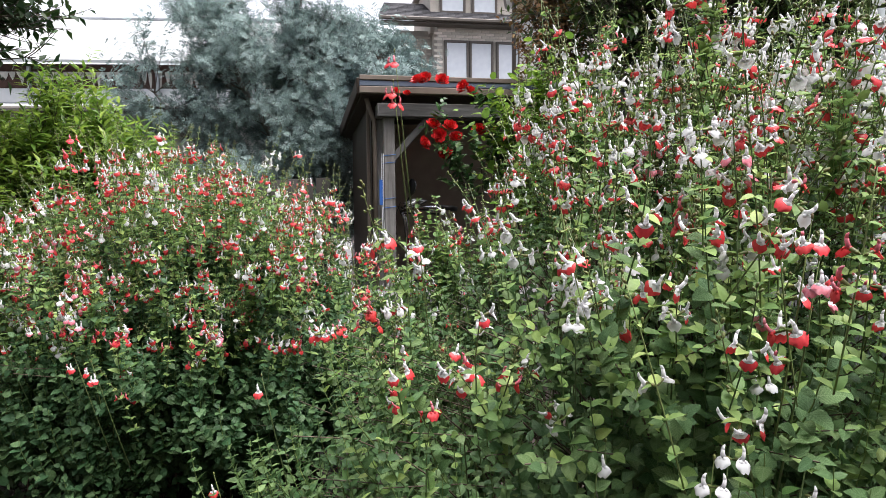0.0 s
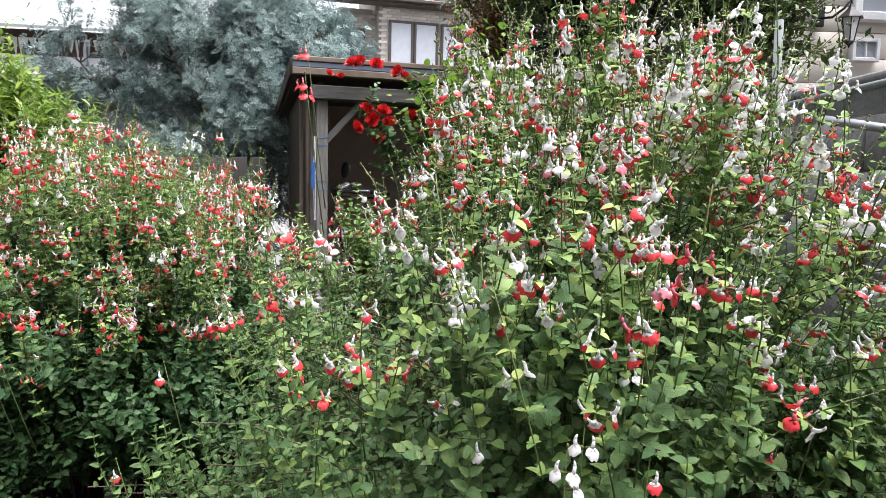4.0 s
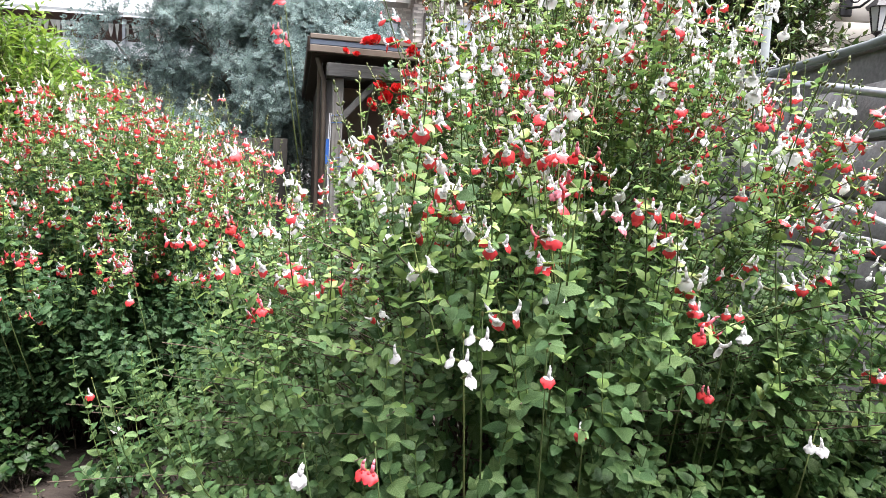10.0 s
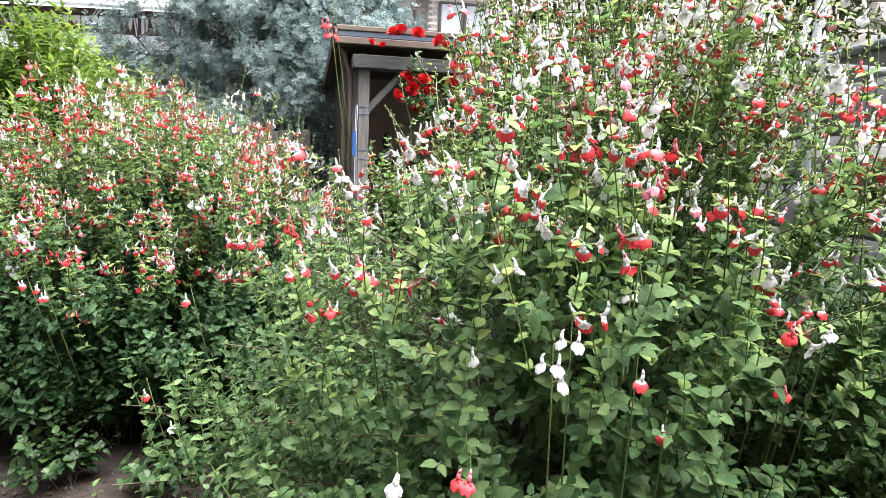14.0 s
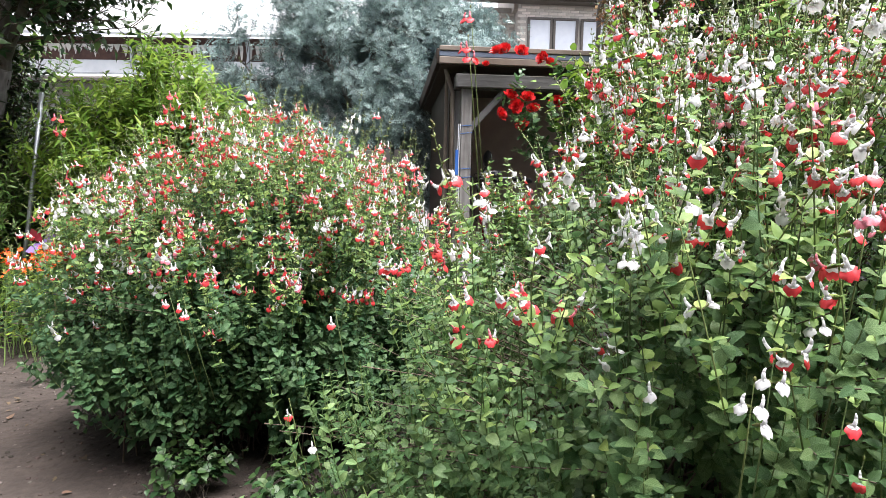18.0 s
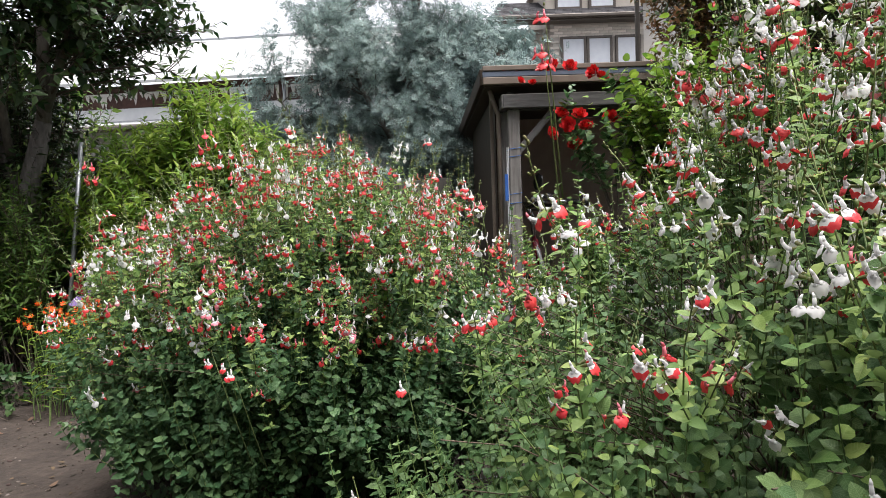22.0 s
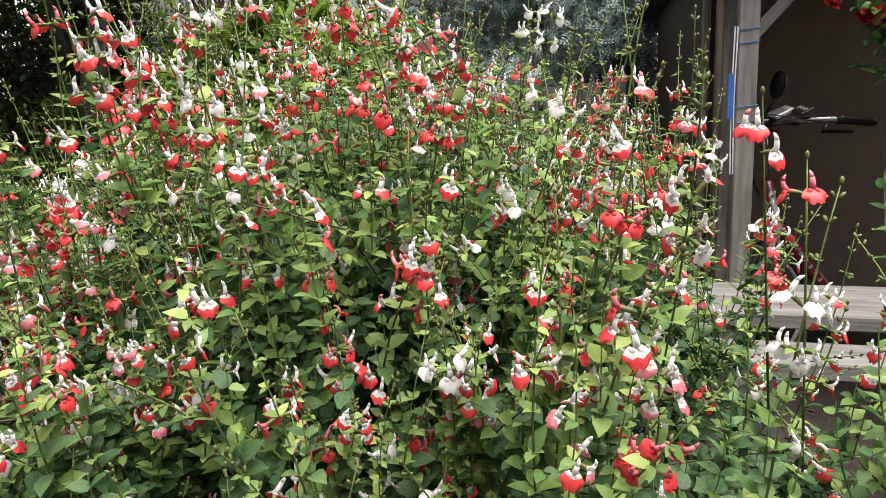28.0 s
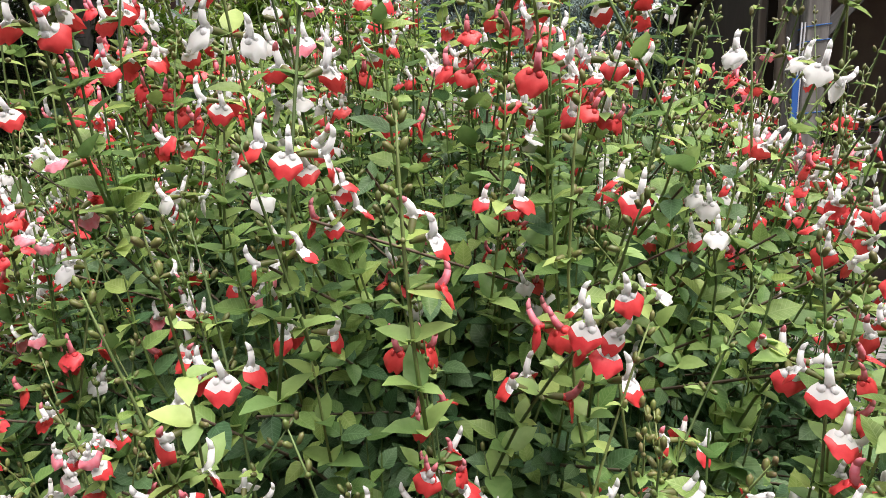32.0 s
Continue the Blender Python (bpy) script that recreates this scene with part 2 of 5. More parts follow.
SACK = mat("patterned_cloth", (0.10, 0.12, 0.13), (0.70, 0.71, 0.70), 30, 0.8, bump=0.3, vary=0.0)
NAVY = mat("blue_plastic_dark", (0.02, 0.05, 0.12), (0.035, 0.08, 0.17), 12, 0.45, bump=0.05, vary=0.1, stain=0.3)
BRICK = mat("pale_brick", (0.55, 0.505, 0.45), (0.70, 0.65, 0.59), 20, 0.85, bump=0.3, vary=0.22)
GROUT = mat("pale_grout", (0.40, 0.37, 0.33), (0.46, 0.43, 0.39), 20, 0.9, vary=0)
TAUPE = mat("taupe_render", (0.42, 0.385, 0.335), (0.48, 0.44, 0.39), 14, 0.8, bump=0.15, vary=0.04, stain=0.15)
ROOFTILE = mat("grey_roof_tile", (0.036, 0.036, 0.039), (0.07, 0.07, 0.074), 20, 0.85, bump=0.3, vary=0.3)
BRONZE = mat("bronze_frame", (0.075, 0.065, 0.055), (0.10, 0.088, 0.075), 20, 0.4, 0.3, bump=0, vary=0)
PALEROOF = mat("pale_metal_roof", (0.29, 0.31, 0.315), (0.36, 0.375, 0.375), 4, 0.6, bump=0.03, vary=0, stain=0.1)
RUST = mat("rusty_boards", (0.045, 0.026, 0.02), (0.10, 0.055, 0.04), 20, 0.9, bump=0.3, vary=0.2, stain=0.3)
EAVE = mat("tan_eave_board", (0.36, 0.25, 0.14), (0.50, 0.37, 0.22), 20, 0.8, bump=0.2, vary=0.2, stretch=(1, 1, 0.1))
REAR = mat("grey_render", (0.10, 0.10, 0.10), (0.15, 0.15, 0.15), 14, 0.9, bump=0.15, vary=0.04, stain=0.3)
RAG = mat("pale_torn_sheet", (0.45, 0.43, 0.40), (0.58, 0.56, 0.53), 25, 0.8, vary=0.15)
ORANGE = mat("orange_petal", (0.75, 0.11, 0.012), (0.85, 0.20, 0.02), 60, 0.5, vary=0.25, thin=0.25, by="island")
BLACKRUBBER = mat("rubber", (0.015, 0.015, 0.015), (0.03, 0.03, 0.03), 50, 0.85, vary=0)

MIDLEAF = mat("mid_green_leaf", (0.06, 0.13, 0.024), (0.13, 0.235, 0.05), 60, 0.5, vary=0.35, thin=0.35, by="island")
for soft in (LEAF, LEAF_PIECE, SAGE, SAGE_PIECE, YOUNG, PVC):
    soft.node_tree.nodes["Principled BSDF"].inputs["Specular IOR Level"].default_value = 0.3
for dull in (BROWN, FASCIA, ROOFTILE, GREYWOOD, GREYPOST):
    dull.node_tree.nodes["Principled BSDF"].inputs["Specular IOR Level"].default_value = 0.12


def glass(name):
    m = bpy.data.materials.new(name)
    m.use_nodes = True
    p = m.node_tree.nodes["Principled BSDF"]
    p.inputs["Base Color"].default_value = (0.30, 0.33, 0.36, 1)
    p.inputs["Roughness"].default_value, p.inputs["Metallic"].default_value = 0.05, 0.0
    p.inputs["Specular IOR Level"].default_value = 1.0
    return m


PANE = glass("window_pane")
CURTAIN = mat("pale_curtain", (0.46, 0.50, 0.56), (0.56, 0.60, 0.64), 8, 0.35, bump=0.1, vary=0.05, coat=1.0)

# ---- mesh tools ----
RNG = np.random.default_rng(7)


class Shape:
    """Corners and faces of a small form, each face with the number of its material."""

    def __init__(self, verts=(), faces=(), mats=None):
        self.v = np.array(verts, float).reshape(-1, 3)
        self.f = [tuple(x) for x in faces]
        self.m = list(mats) if mats is not None else [0] * len(self.f)

    def add(self, other, at=None, material=None):
        k = len(self.v)
        v = other.v if at is None else other.v @ np.array(at.to_3x3()).T + np.array(at.translation)
        self.v = np.vstack([self.v, v])
        self.f += [tuple(i + k for i in x) for x in other.f]
        self.m += list(other.m) if material is None else [material] * len(other.f)
        return self


def data_of(name, verts, totals, corners, midx, materials, smooth=True, flat=None):
    me = bpy.data.meshes.new(name)
    me.vertices.add(len(verts))
    me.vertices.foreach_set("co", np.ascontiguousarray(verts, np.float32).ravel())
    me.loops.add(len(corners))
    me.loops.foreach_set("vertex_index", np.ascontiguousarray(corners, np.int32))
    me.polygons.add(len(totals))
    me.polygons.foreach_set("loop_start", np.r_[0, np.cumsum(totals)[:-1]].astype(np.int32))
    me.polygons.foreach_set("material_index", np.ascontiguousarray(midx, np.int32))
    me.polygons.foreach_set("use_smooth", np.full(len(totals), smooth))
    me.update(calc_edges=True)
    if flat is not None:
        me.uv_layers.new(name="UVMap").data.foreach_set("uv", np.ascontiguousarray(flat[corners], np.float32).ravel())
    for m in materials:
        me.materials.append(m)
    return me


def mesh_of(name, shape, materials, smooth=True):
    return data_of(name, shape.v, np.array([len(x) for x in shape.f]), np.concatenate([np.array(x) for x in shape.f]), np.array(shape.m), materials, smooth, shape.v[:, :2])


def spread(name, shapes, which, turns, places, materials, smooth=True):
    """One mesh of many copies: which shape, a 3 x 3 turn with its size, and a place for each."""
    vs, ts, cs, ms, us, base = [], [], [], [], [], 0
    for k, s in enumerate(shapes):
        pick = np.flatnonzero(which == k)
        if not len(pick):
            continue
        v = np.einsum("nij,vj->nvi", turns[pick], s.v) + places[pick][:, None]
        tot, cor = np.array([len(x) for x in s.f]), np.concatenate([np.array(x) for x in s.f])
        vs.append(v.reshape(-1, 3))
        cs.append((cor[None] + base + np.arange(len(pick))[:, None] * len(s.v)).ravel())
        ts.append(np.tile(tot, len(pick)))
        ms.append(np.tile(np.array(s.m), len(pick)))
        us.append(np.tile(s.v[:, :2], (len(pick), 1)))
        base += len(pick) * len(s.v)
    return data_of(name, np.vstack(vs), np.concatenate(ts), np.concatenate(cs), np.concatenate(ms), materials, smooth, np.vstack(us))


def unit(v):
    return v / np.maximum(np.linalg.norm(v, axis=-1, keepdims=True), 1e-9)


def turns_of(ahead, up, size):
    """Turns whose y axis runs ahead and whose z axis is as near to up as can be."""
    y = unit(ahead)
    x = unit(np.cross(y, up))
    z = np.cross(x, y)
    return np.stack([x, y, z], -1) * np.asarray(size)[:, None, None]


def tubes(name, paths, radii, material, sides=4):
    """One mesh of many tapered stems: paths n x k x 3, radii n x k."""
    n, k, _ = paths.shape
    along = unit(np.gradient(paths, axis=1))
    side = unit(np.cross(along, np.array([0.31, 0.17, 0.93])))
    other = np.cross(along, side)
    a = np.arange(sides) * 2 * np.pi / sides
    v = paths[:, :, None] + radii[:, :, None, None] * (np.cos(a)[:, None] * side[:, :, None] + np.sin(a)[:, None] * other[:, :, None])
    i, j, s = np.meshgrid(np.arange(n), np.arange(k - 1), np.arange(sides), indexing="ij")
    at = lambda jj, ss: (i * k + jj) * sides + ss % sides
    quads = np.stack([at(j, s), at(j, s + 1), at(j + 1, s + 1), at(j + 1, s)], -1).reshape(-1, 4)
    return data_of(name, v.reshape(-1, 3), np.full(len(quads), 4), quads.ravel(), np.zeros(len(quads), int), [material])


def tube_shape(points, radii, sides=6, caps=True):
    p, s = np.array(points, float), Shape()
    along = unit(np.gradient(p, axis=0))
    x = unit(np.cross(along, np.array([0.123, 0.456, 0.88]) if abs(along[0][2]) < 0.8 else np.array([0.9, 0.3, 0.05])))
    y = np.cross(along, x)
    a = np.arange(sides) * 2 * np.pi / sides
    r = np.broadcast_to(np.array(radii, float), len(p))
    s.v = (p[:, None] + r[:, None, None] * (np.cos(a)[None, :, None] * x[:, None] + np.sin(a)[None, :, None] * y[:, None])).reshape(-1, 3)
    for j in range(len(p) - 1):
        s.f += [(j * sides + i, j * sides + (i + 1) % sides, (j + 1) * sides + (i + 1) % sides, (j + 1) * sides + i) for i in range(sides)]
    if caps:
        s.f += [tuple(range(sides))[::-1], tuple((len(p) - 1) * sides + i for i in range(sides))]
    s.m = [0] * len(s.f)
    return s


def ball_shape(radii, rings=5, sides=8):
    s = Shape()
    vs = [(0, 0, -1)]
    for r in range(1, rings):
        b = -math.pi / 2 + math.pi * r / rings
        vs += [(math.cos(b) * math.cos(2 * math.pi * i / sides), math.cos(b) * math.sin(2 * math.pi * i / sides), math.sin(b)) for i in range(sides)]
    vs.append((0, 0, 1))
    s.v = np.array(vs) * np.array(radii)
    s.f = [(0, 1 + (i + 1) % sides, 1 + i) for i in range(sides)]
    for r in range(rings - 2):
        k = 1 + r * sides
        s.f += [(k + i, k + (i + 1) % sides, k + sides + (i + 1) % sides, k + sides + i) for i in range(sides)]
    k = 1 + (rings - 2) * sides
    s.f += [(k + i, k + (i + 1) % sides, len(vs) - 1) for i in range(sides)]
    s.m = [0] * len(s.f)
    return s


def leaf_shape(width=0.55, fold=0.12, droop=0.15, wave=0.0, blunt=0.0, teeth=0.0):
    """A leaf one long, from the origin along y, folded along its rib, drooping to its tip, with a scalloped edge where it has teeth."""
    s, st = Shape(), (0.0, 0.08, 0.17, 0.27, 0.38, 0.50, 0.62, 0.74, 0.86, 1.0) if teeth else (0.0, 0.14, 0.38, 0.64, 0.86, 1.0)
    half = np.interp(st, (0, 0.08, 0.17, 0.3, 0.45, 0.64, 0.86, 1.0), (0.06, 0.62, 0.90, 1.0, 0.97, 0.80, 0.42 + blunt, 0.0))
    rows = []
    for k, (u, h) in enumerate(zip(st, half)):
        w, z = width / 2 * h * (1 + teeth * (-1) ** k), -droop * u * u
        lift = fold * w * 2 + wave * math.sin(9 * u)
        rows.append([(-w, u, z + lift), (0, u, z), (w, u, z + lift - 2 * wave * math.sin(9 * u))])
    n = len(rows) - 1
    s.v = np.array([p for r in rows[:-1] for p in r] + [rows[-1][1]])
    for k in range(n - 1):
        a = 3 * k
        s.f += [(a, a + 1, a + 4, a + 3), (a + 1, a + 2, a + 5, a + 4)]
    s.f += [(3 * n - 3, 3 * n - 2, 3 * n), (3 * n - 2, 3 * n - 1, 3 * n)]
    s.m = [0] * len(s.f)
    return s


def small_leaf(width=0.58, fold=0.12, droop=0.2, plain=False):
    """A plainer leaf for the joined foliage; plain: for crowns far off."""
    rows = [((-w, u, -droop * u * u + fold * w * 2), (0, u, -droop * u * u), (w, u, -droop * u * u + fold * w * 2)) for u, w in (((0.4, width / 2),) if plain else ((0.12, width * 0.36), (0.36, width / 2), (0.68, width * 0.38)))]
    ends = [(0, 0, 0)] + [p for r in rows for p in r] + [(0, 1, -droop)]
    if plain:
        return Shape(ends, [(0, 2, 1), (0, 3, 2), (1, 2, 4), (2, 3, 4)])
    return Shape(ends, [(0, 2, 1), (0, 3, 2), (1, 2, 5, 4), (2, 3, 6, 5), (4, 5, 8, 7), (5, 6, 9, 8), (7, 8, 10), (8, 9, 10)])


def box_shape(sx, sy, sz, bevel=0.0):
    bm = bmesh.new()
    bmesh.ops.create_cube(bm, size=1, matrix=Matrix.Diagonal((sx, sy, sz, 1)))
    if bevel:
        bmesh.ops.bevel(bm, geom=bm.edges[:], offset=bevel, segments=1, affect="EDGES", profile=0.7)
    bm.verts.index_update()
    s = Shape([v.co[:] for v in bm.verts], [[v.index for v in f.verts] for f in bm.faces])
    bm.free()
    return s


def link(name, me, parent=None, m=None, label=""):
    ob = new(name, me)
    if parent is not None:
        ob.parent = parent
    if m is not None:
        ob.matrix_basis = m
    if label:
        ob["label"] = label
    return ob


def part(name, shape, material, parent, m=None, label="", smooth=False):
    mats = material if isinstance(material, (list, tuple)) else [material]
    return link(name, mesh_of(name, shape, mats, smooth), parent, m, label)


def thing(name, m, label, category, group="", kind=""):
    ob = new(name)
    ob.empty_display_size = 0.05
    ob.matrix_basis = m
    return tagged(ob, label, category, group, kind)


# ---- growth ----
def bend(a, b, c, k):
    u = np.linspace(0, 1, k)[None, :, None]
    return (1 - u) ** 2 * a[:, None] + 2 * u * (1 - u) * b[:, None] + u * u * c[:, None]


def shoots(rng, base, base_r, centre, radii, n, low=-0.3, stiff=(0.3, 0.75), inner=0.75, k=8, lean=(0, 0, 0), power=1.0, lobes=0.12, square=2.0):
    """Main stems from the foot up and out into an uneven dome."""
    d = unit(rng.normal(size=(n * 4, 3)) + np.array(lean))
    d = d[d[:, 2] > low][:n]
    n = len(d)
    lump = 1 + lobes * np.sin(5.1 * d[:, 0] + 2.0 * centre[0]) * np.cos(4.3 * d[:, 1] + 1.0) + lobes * 0.7 * np.sin(9.7 * d[:, 2] + 7.3 * d[:, 0])
    far = inner + (1.0 - inner) * rng.random(n) ** (0.6 * power)
    d = d / ((np.abs(d) ** square).sum(1) ** (1 / square))[:, None]
    tip = np.array(centre) + d * np.array(radii) * (lump * far)[:, None]
    if np.ndim(base) == 2:
        cost = np.linalg.norm(tip[:, None] - base[None], axis=2) + 3 * np.maximum(base[None, :, 2] - tip[:, None, 2] + 0.1, 0)
        foot = base[np.argmin(cost + 0.15 * rng.random(cost.shape), axis=1)]
    else:
        foot = np.array(base) + np.c_[rng.normal(size=(n, 2)) * base_r, np.zeros(n)]
    mid = foot + (tip - foot) * np.array([stiff[0], stiff[0], stiff[1]])
    return bend(foot, mid, tip, k), d, far


def side_shoots(rng, mains, dirs, per, length, up=0.5, out=0.6, start=0.4, k=5, loose=0.75):
    n, kk, _ = mains.shape
    idx = np.repeat(np.arange(n), per)
    u = start + (0.97 - start) * rng.random(len(idx))
    f = u * (kk - 1)
    i = np.clip(f.astype(int), 0, kk - 2)
    w = (f - i)[:, None]
    foot = mains[idx, i] * (1 - w) + mains[idx, i + 1] * w
    tang = unit(mains[idx, i + 1] - mains[idx, i])
    aim = unit(0.55 * tang + out * dirs[idx] + loose * unit(rng.normal(size=(len(idx), 3))) + np.array([0, 0, up]))
    ln = length[0] + (length[1] - length[0]) * rng.random(len(idx))
    mid = foot + aim * ln[:, None] * 0.5
    tip = foot + unit(aim + np.array([0, 0, up * 0.8])) * ln[:, None]
    return bend(foot, mid, tip, k), idx


def leaves_on(rng, paths, gap, size, start=0.0, spread_deg=58, fade=0.45, pairs=True, flat=0.7):
    """Leaves along stems: places, directions, normals and sizes; in crossed pairs or one by one."""
    n, k, _ = paths.shape
    ln = np.linalg.norm(np.diff(paths, axis=1), axis=2).sum(1)
    count = np.maximum((ln * (1 - start) / gap).astype(int), 1)
    idx = np.repeat(np.arange(n), count)
    order = np.concatenate([np.arange(c) for c in count])
    u = start + (1 - start) * (order + 0.6 + 0.3 * rng.random(len(idx))) / (count[idx] + 0.4)
    u = np.minimum(u, 1.0)
    f = u * (k - 1)
    i = np.clip(f.astype(int), 0, k - 2)
    w = (f - i)[:, None]
    place = paths[idx, i] * (1 - w) + paths[idx, i + 1] * w
    tang = unit(paths[idx, i + 1] - paths[idx, i])
    ref = unit(np.cross(tang, np.array([0.2, 0.1, 1.0]) + 0.4 * rng.normal(size=(len(idx), 3))))
    oth = np.cross(tang, ref)
    ang = order * (np.pi / 2 if pairs else 2.4) + 0.35 * rng.normal(size=len(idx)) + rng.random(n)[idx] * 6
    out = np.cos(ang)[:, None] * ref + np.sin(ang)[:, None] * oth
    sets = [out, -out] if pairs else [out]
    a = radians(spread_deg)
    P, D, N, S = [], [], [], []
    for o in sets:
        d = unit(math.sin(a) * o + math.cos(a) * tang + 0.22 * rng.normal(size=o.shape))
        P.append(place)
        D.append(d)
        N.append(unit(np.array([0, 0, flat]) + (1 - flat) * tang + 0.25 * rng.normal(size=o.shape)))
        S.append(size * (1 - fade * u) * (0.7 + 0.6 * rng.random(len(u))))
    return np.vstack(P), np.vstack(D), np.vstack(N), np.concatenate(S)


# ---- ground ----
def ground_sheet():
    s = np.r_[-400, -120, -40, -14, np.arange(-8, 9.01, 0.25), 14, 40, 120, 400]
    gx, gy = np.meshgrid(s, s, indexing="ij")
    gz = np.array([[0.03 * noise.noise((x * 0.9, y * 0.9, 0)) + 0.012 * noise.noise((x * 4, y * 4, 3)) if abs(x) < 9 and abs(y) < 9 else -0.03 for y in s] for x in s])
    n = len(s)
    i, j = np.meshgrid(np.arange(n - 1), np.arange(n - 1), indexing="ij")
    q = np.stack([i * n + j, (i + 1) * n + j, (i + 1) * n + j + 1, i * n + j + 1], -1).reshape(-1, 4)
    me = data_of("ground", np.stack([gx, gy, gz], -1).reshape(-1, 3), np.full(len(q), 4), q.ravel(), np.zeros(len(q), int), [SOIL])
    return tagged(new("ground", me), "bare brown trodden earth of a garden path", "ground", kind="structure")


ground = ground_sheet()

# ---- salvia flowers ----
WHITE_I, RED_I, CALYX_I, PINK_I = 0, 1, 2, 3


SIDE_LOBE, PLAIN_LOBE = ball_shape((0.0031, 0.0012, 0.0024), 4, 6), ball_shape((0.0032, 0.0013, 0.0025), 3, 4)


def flower_shape(hood, lip, throat, splay=0.0, long=1.0, skirt=1, fine=True, blush=None):
    """A salvia flower that looks along y: calyx, tube, slim upright hood, two shoulders and a broad, notched, ruffled lip."""
    s, k = Shape(), 6 if fine else 4
    s.add(tube_shape([(0, -0.002, -0.001), (0, 0.003, 0.0006), (0, 0.009, 0.002)], (0.0011, 0.0022, 0.0025), k, False), material=CALYX_I)
    s.add(tube_shape([(0, 0.006, 0.0015), (0, 0.010, 0.0022), (0, 0.0140, 0.0030)], (0.0017, 0.0024, 0.0032), k, False), material=throat)
    s.add(tube_shape([(0, 0.0115, 0.0025), (splay * 0.2, 0.0140, 0.0072), (splay * 0.6, 0.0146, 0.0130 * long)], (0.0029, 0.0024, 0.0020), k), material=hood)
    s.add(tube_shape([(splay * 0.6, 0.0146, 0.0128 * long), (splay * 0.8, 0.0138, 0.0160 * long), (splay, 0.0120, 0.0186 * long)], (0.0020, 0.0017, 0.0006), k), material=hood if blush is None else blush)
    for e in (-1, 1):
        s.add(SIDE_LOBE if fine else PLAIN_LOBE, pose(e * 0.0034 + splay * 0.3, 0.0142, 0.0014, 30, e * 34, e * -18), throat)
    g, vs = Shape(), []
    cols = (-1, -0.72, -0.38, 0, 0.38, 0.72, 1) if fine else (-1, -0.38, 0, 0.38, 1)
    for u, h in zip((0.0, 0.2, 0.42, 0.74, 1.0) if fine else (0.0, 0.35, 0.72, 1.0), (0.0042, 0.0074, 0.0096, 0.0106, 0.0074) if fine else (0.0042, 0.0090, 0.0106, 0.0076)):
        for c in cols:
            reach = {0: 0.84, 0.38: 1.0, 0.72: 0.94, 1: 0.74}[abs(c)]
            scallop = 0.0006 * math.cos(9.0 * c) if 0.3 < u < 0.5 else 0.0
            ruffle = 0.0008 * math.sin(5.0 * c + 4 * u + 300 * splay) * u
            vs.append((c * h + splay * 0.4, 0.0148 + 0.0062 * math.sin(1.5 * u) * reach - 0.0036 * c * c + ruffle, 0.0022 - 0.0132 * u * reach * long + 0.0016 * c * c + scallop))
    g.v = np.array(vs)
    w = len(cols)
    for r in range(len(vs) // w - 1):
        for c in range(w - 1):
            g.f.append((w * r + c, w * r + c + 1, w * r + c + w + 1, w * r + c + w))
            g.m.append(throat if r < skirt else lip)
    return s.add(g)


KINDS = {
    "both": ((WHITE_I, RED_I, WHITE_I), "white-hooded salvia flower with a scarlet lip"),
    "white": ((WHITE_I, WHITE_I, WHITE_I), "pure white salvia flower"),
    "red": ((PINK_I, RED_I, RED_I), "scarlet salvia flower with a pink hood"),
    "blush": ((WHITE_I, PINK_I, WHITE_I), "white salvia flower flushed with pink"),
}
KIND_NAMES = list(KINDS)
PETALS = [WHITE, RED, CALYX, PINK]
FLOWERS, FLOWER_DATA, FLOWER_LABEL = [], [], []  # plain ones to join, full ones as parts
for kind in KIND_NAMES:
    for splay, tall, skirt, tip in ((0.0012, 1.0, 1, None), (-0.0022, 0.90, 1, PINK_I), (0.0030, 1.10, 2, None)):
        FLOWERS.append(flower_shape(*KINDS[kind][0], splay, tall, skirt - 1, False))
        FLOWER_DATA.append(mesh_of("flower", flower_shape(*KINDS[kind][0], splay, tall, skirt, True, tip if kind == "both" else None), PETALS))
        FLOWER_LABEL.append(KINDS[kind][1])

BUD = ball_shape((0.0023, 0.0023, 0.0044), 3, 4)
TINY = small_leaf(0.6, 0.15, 0.25)


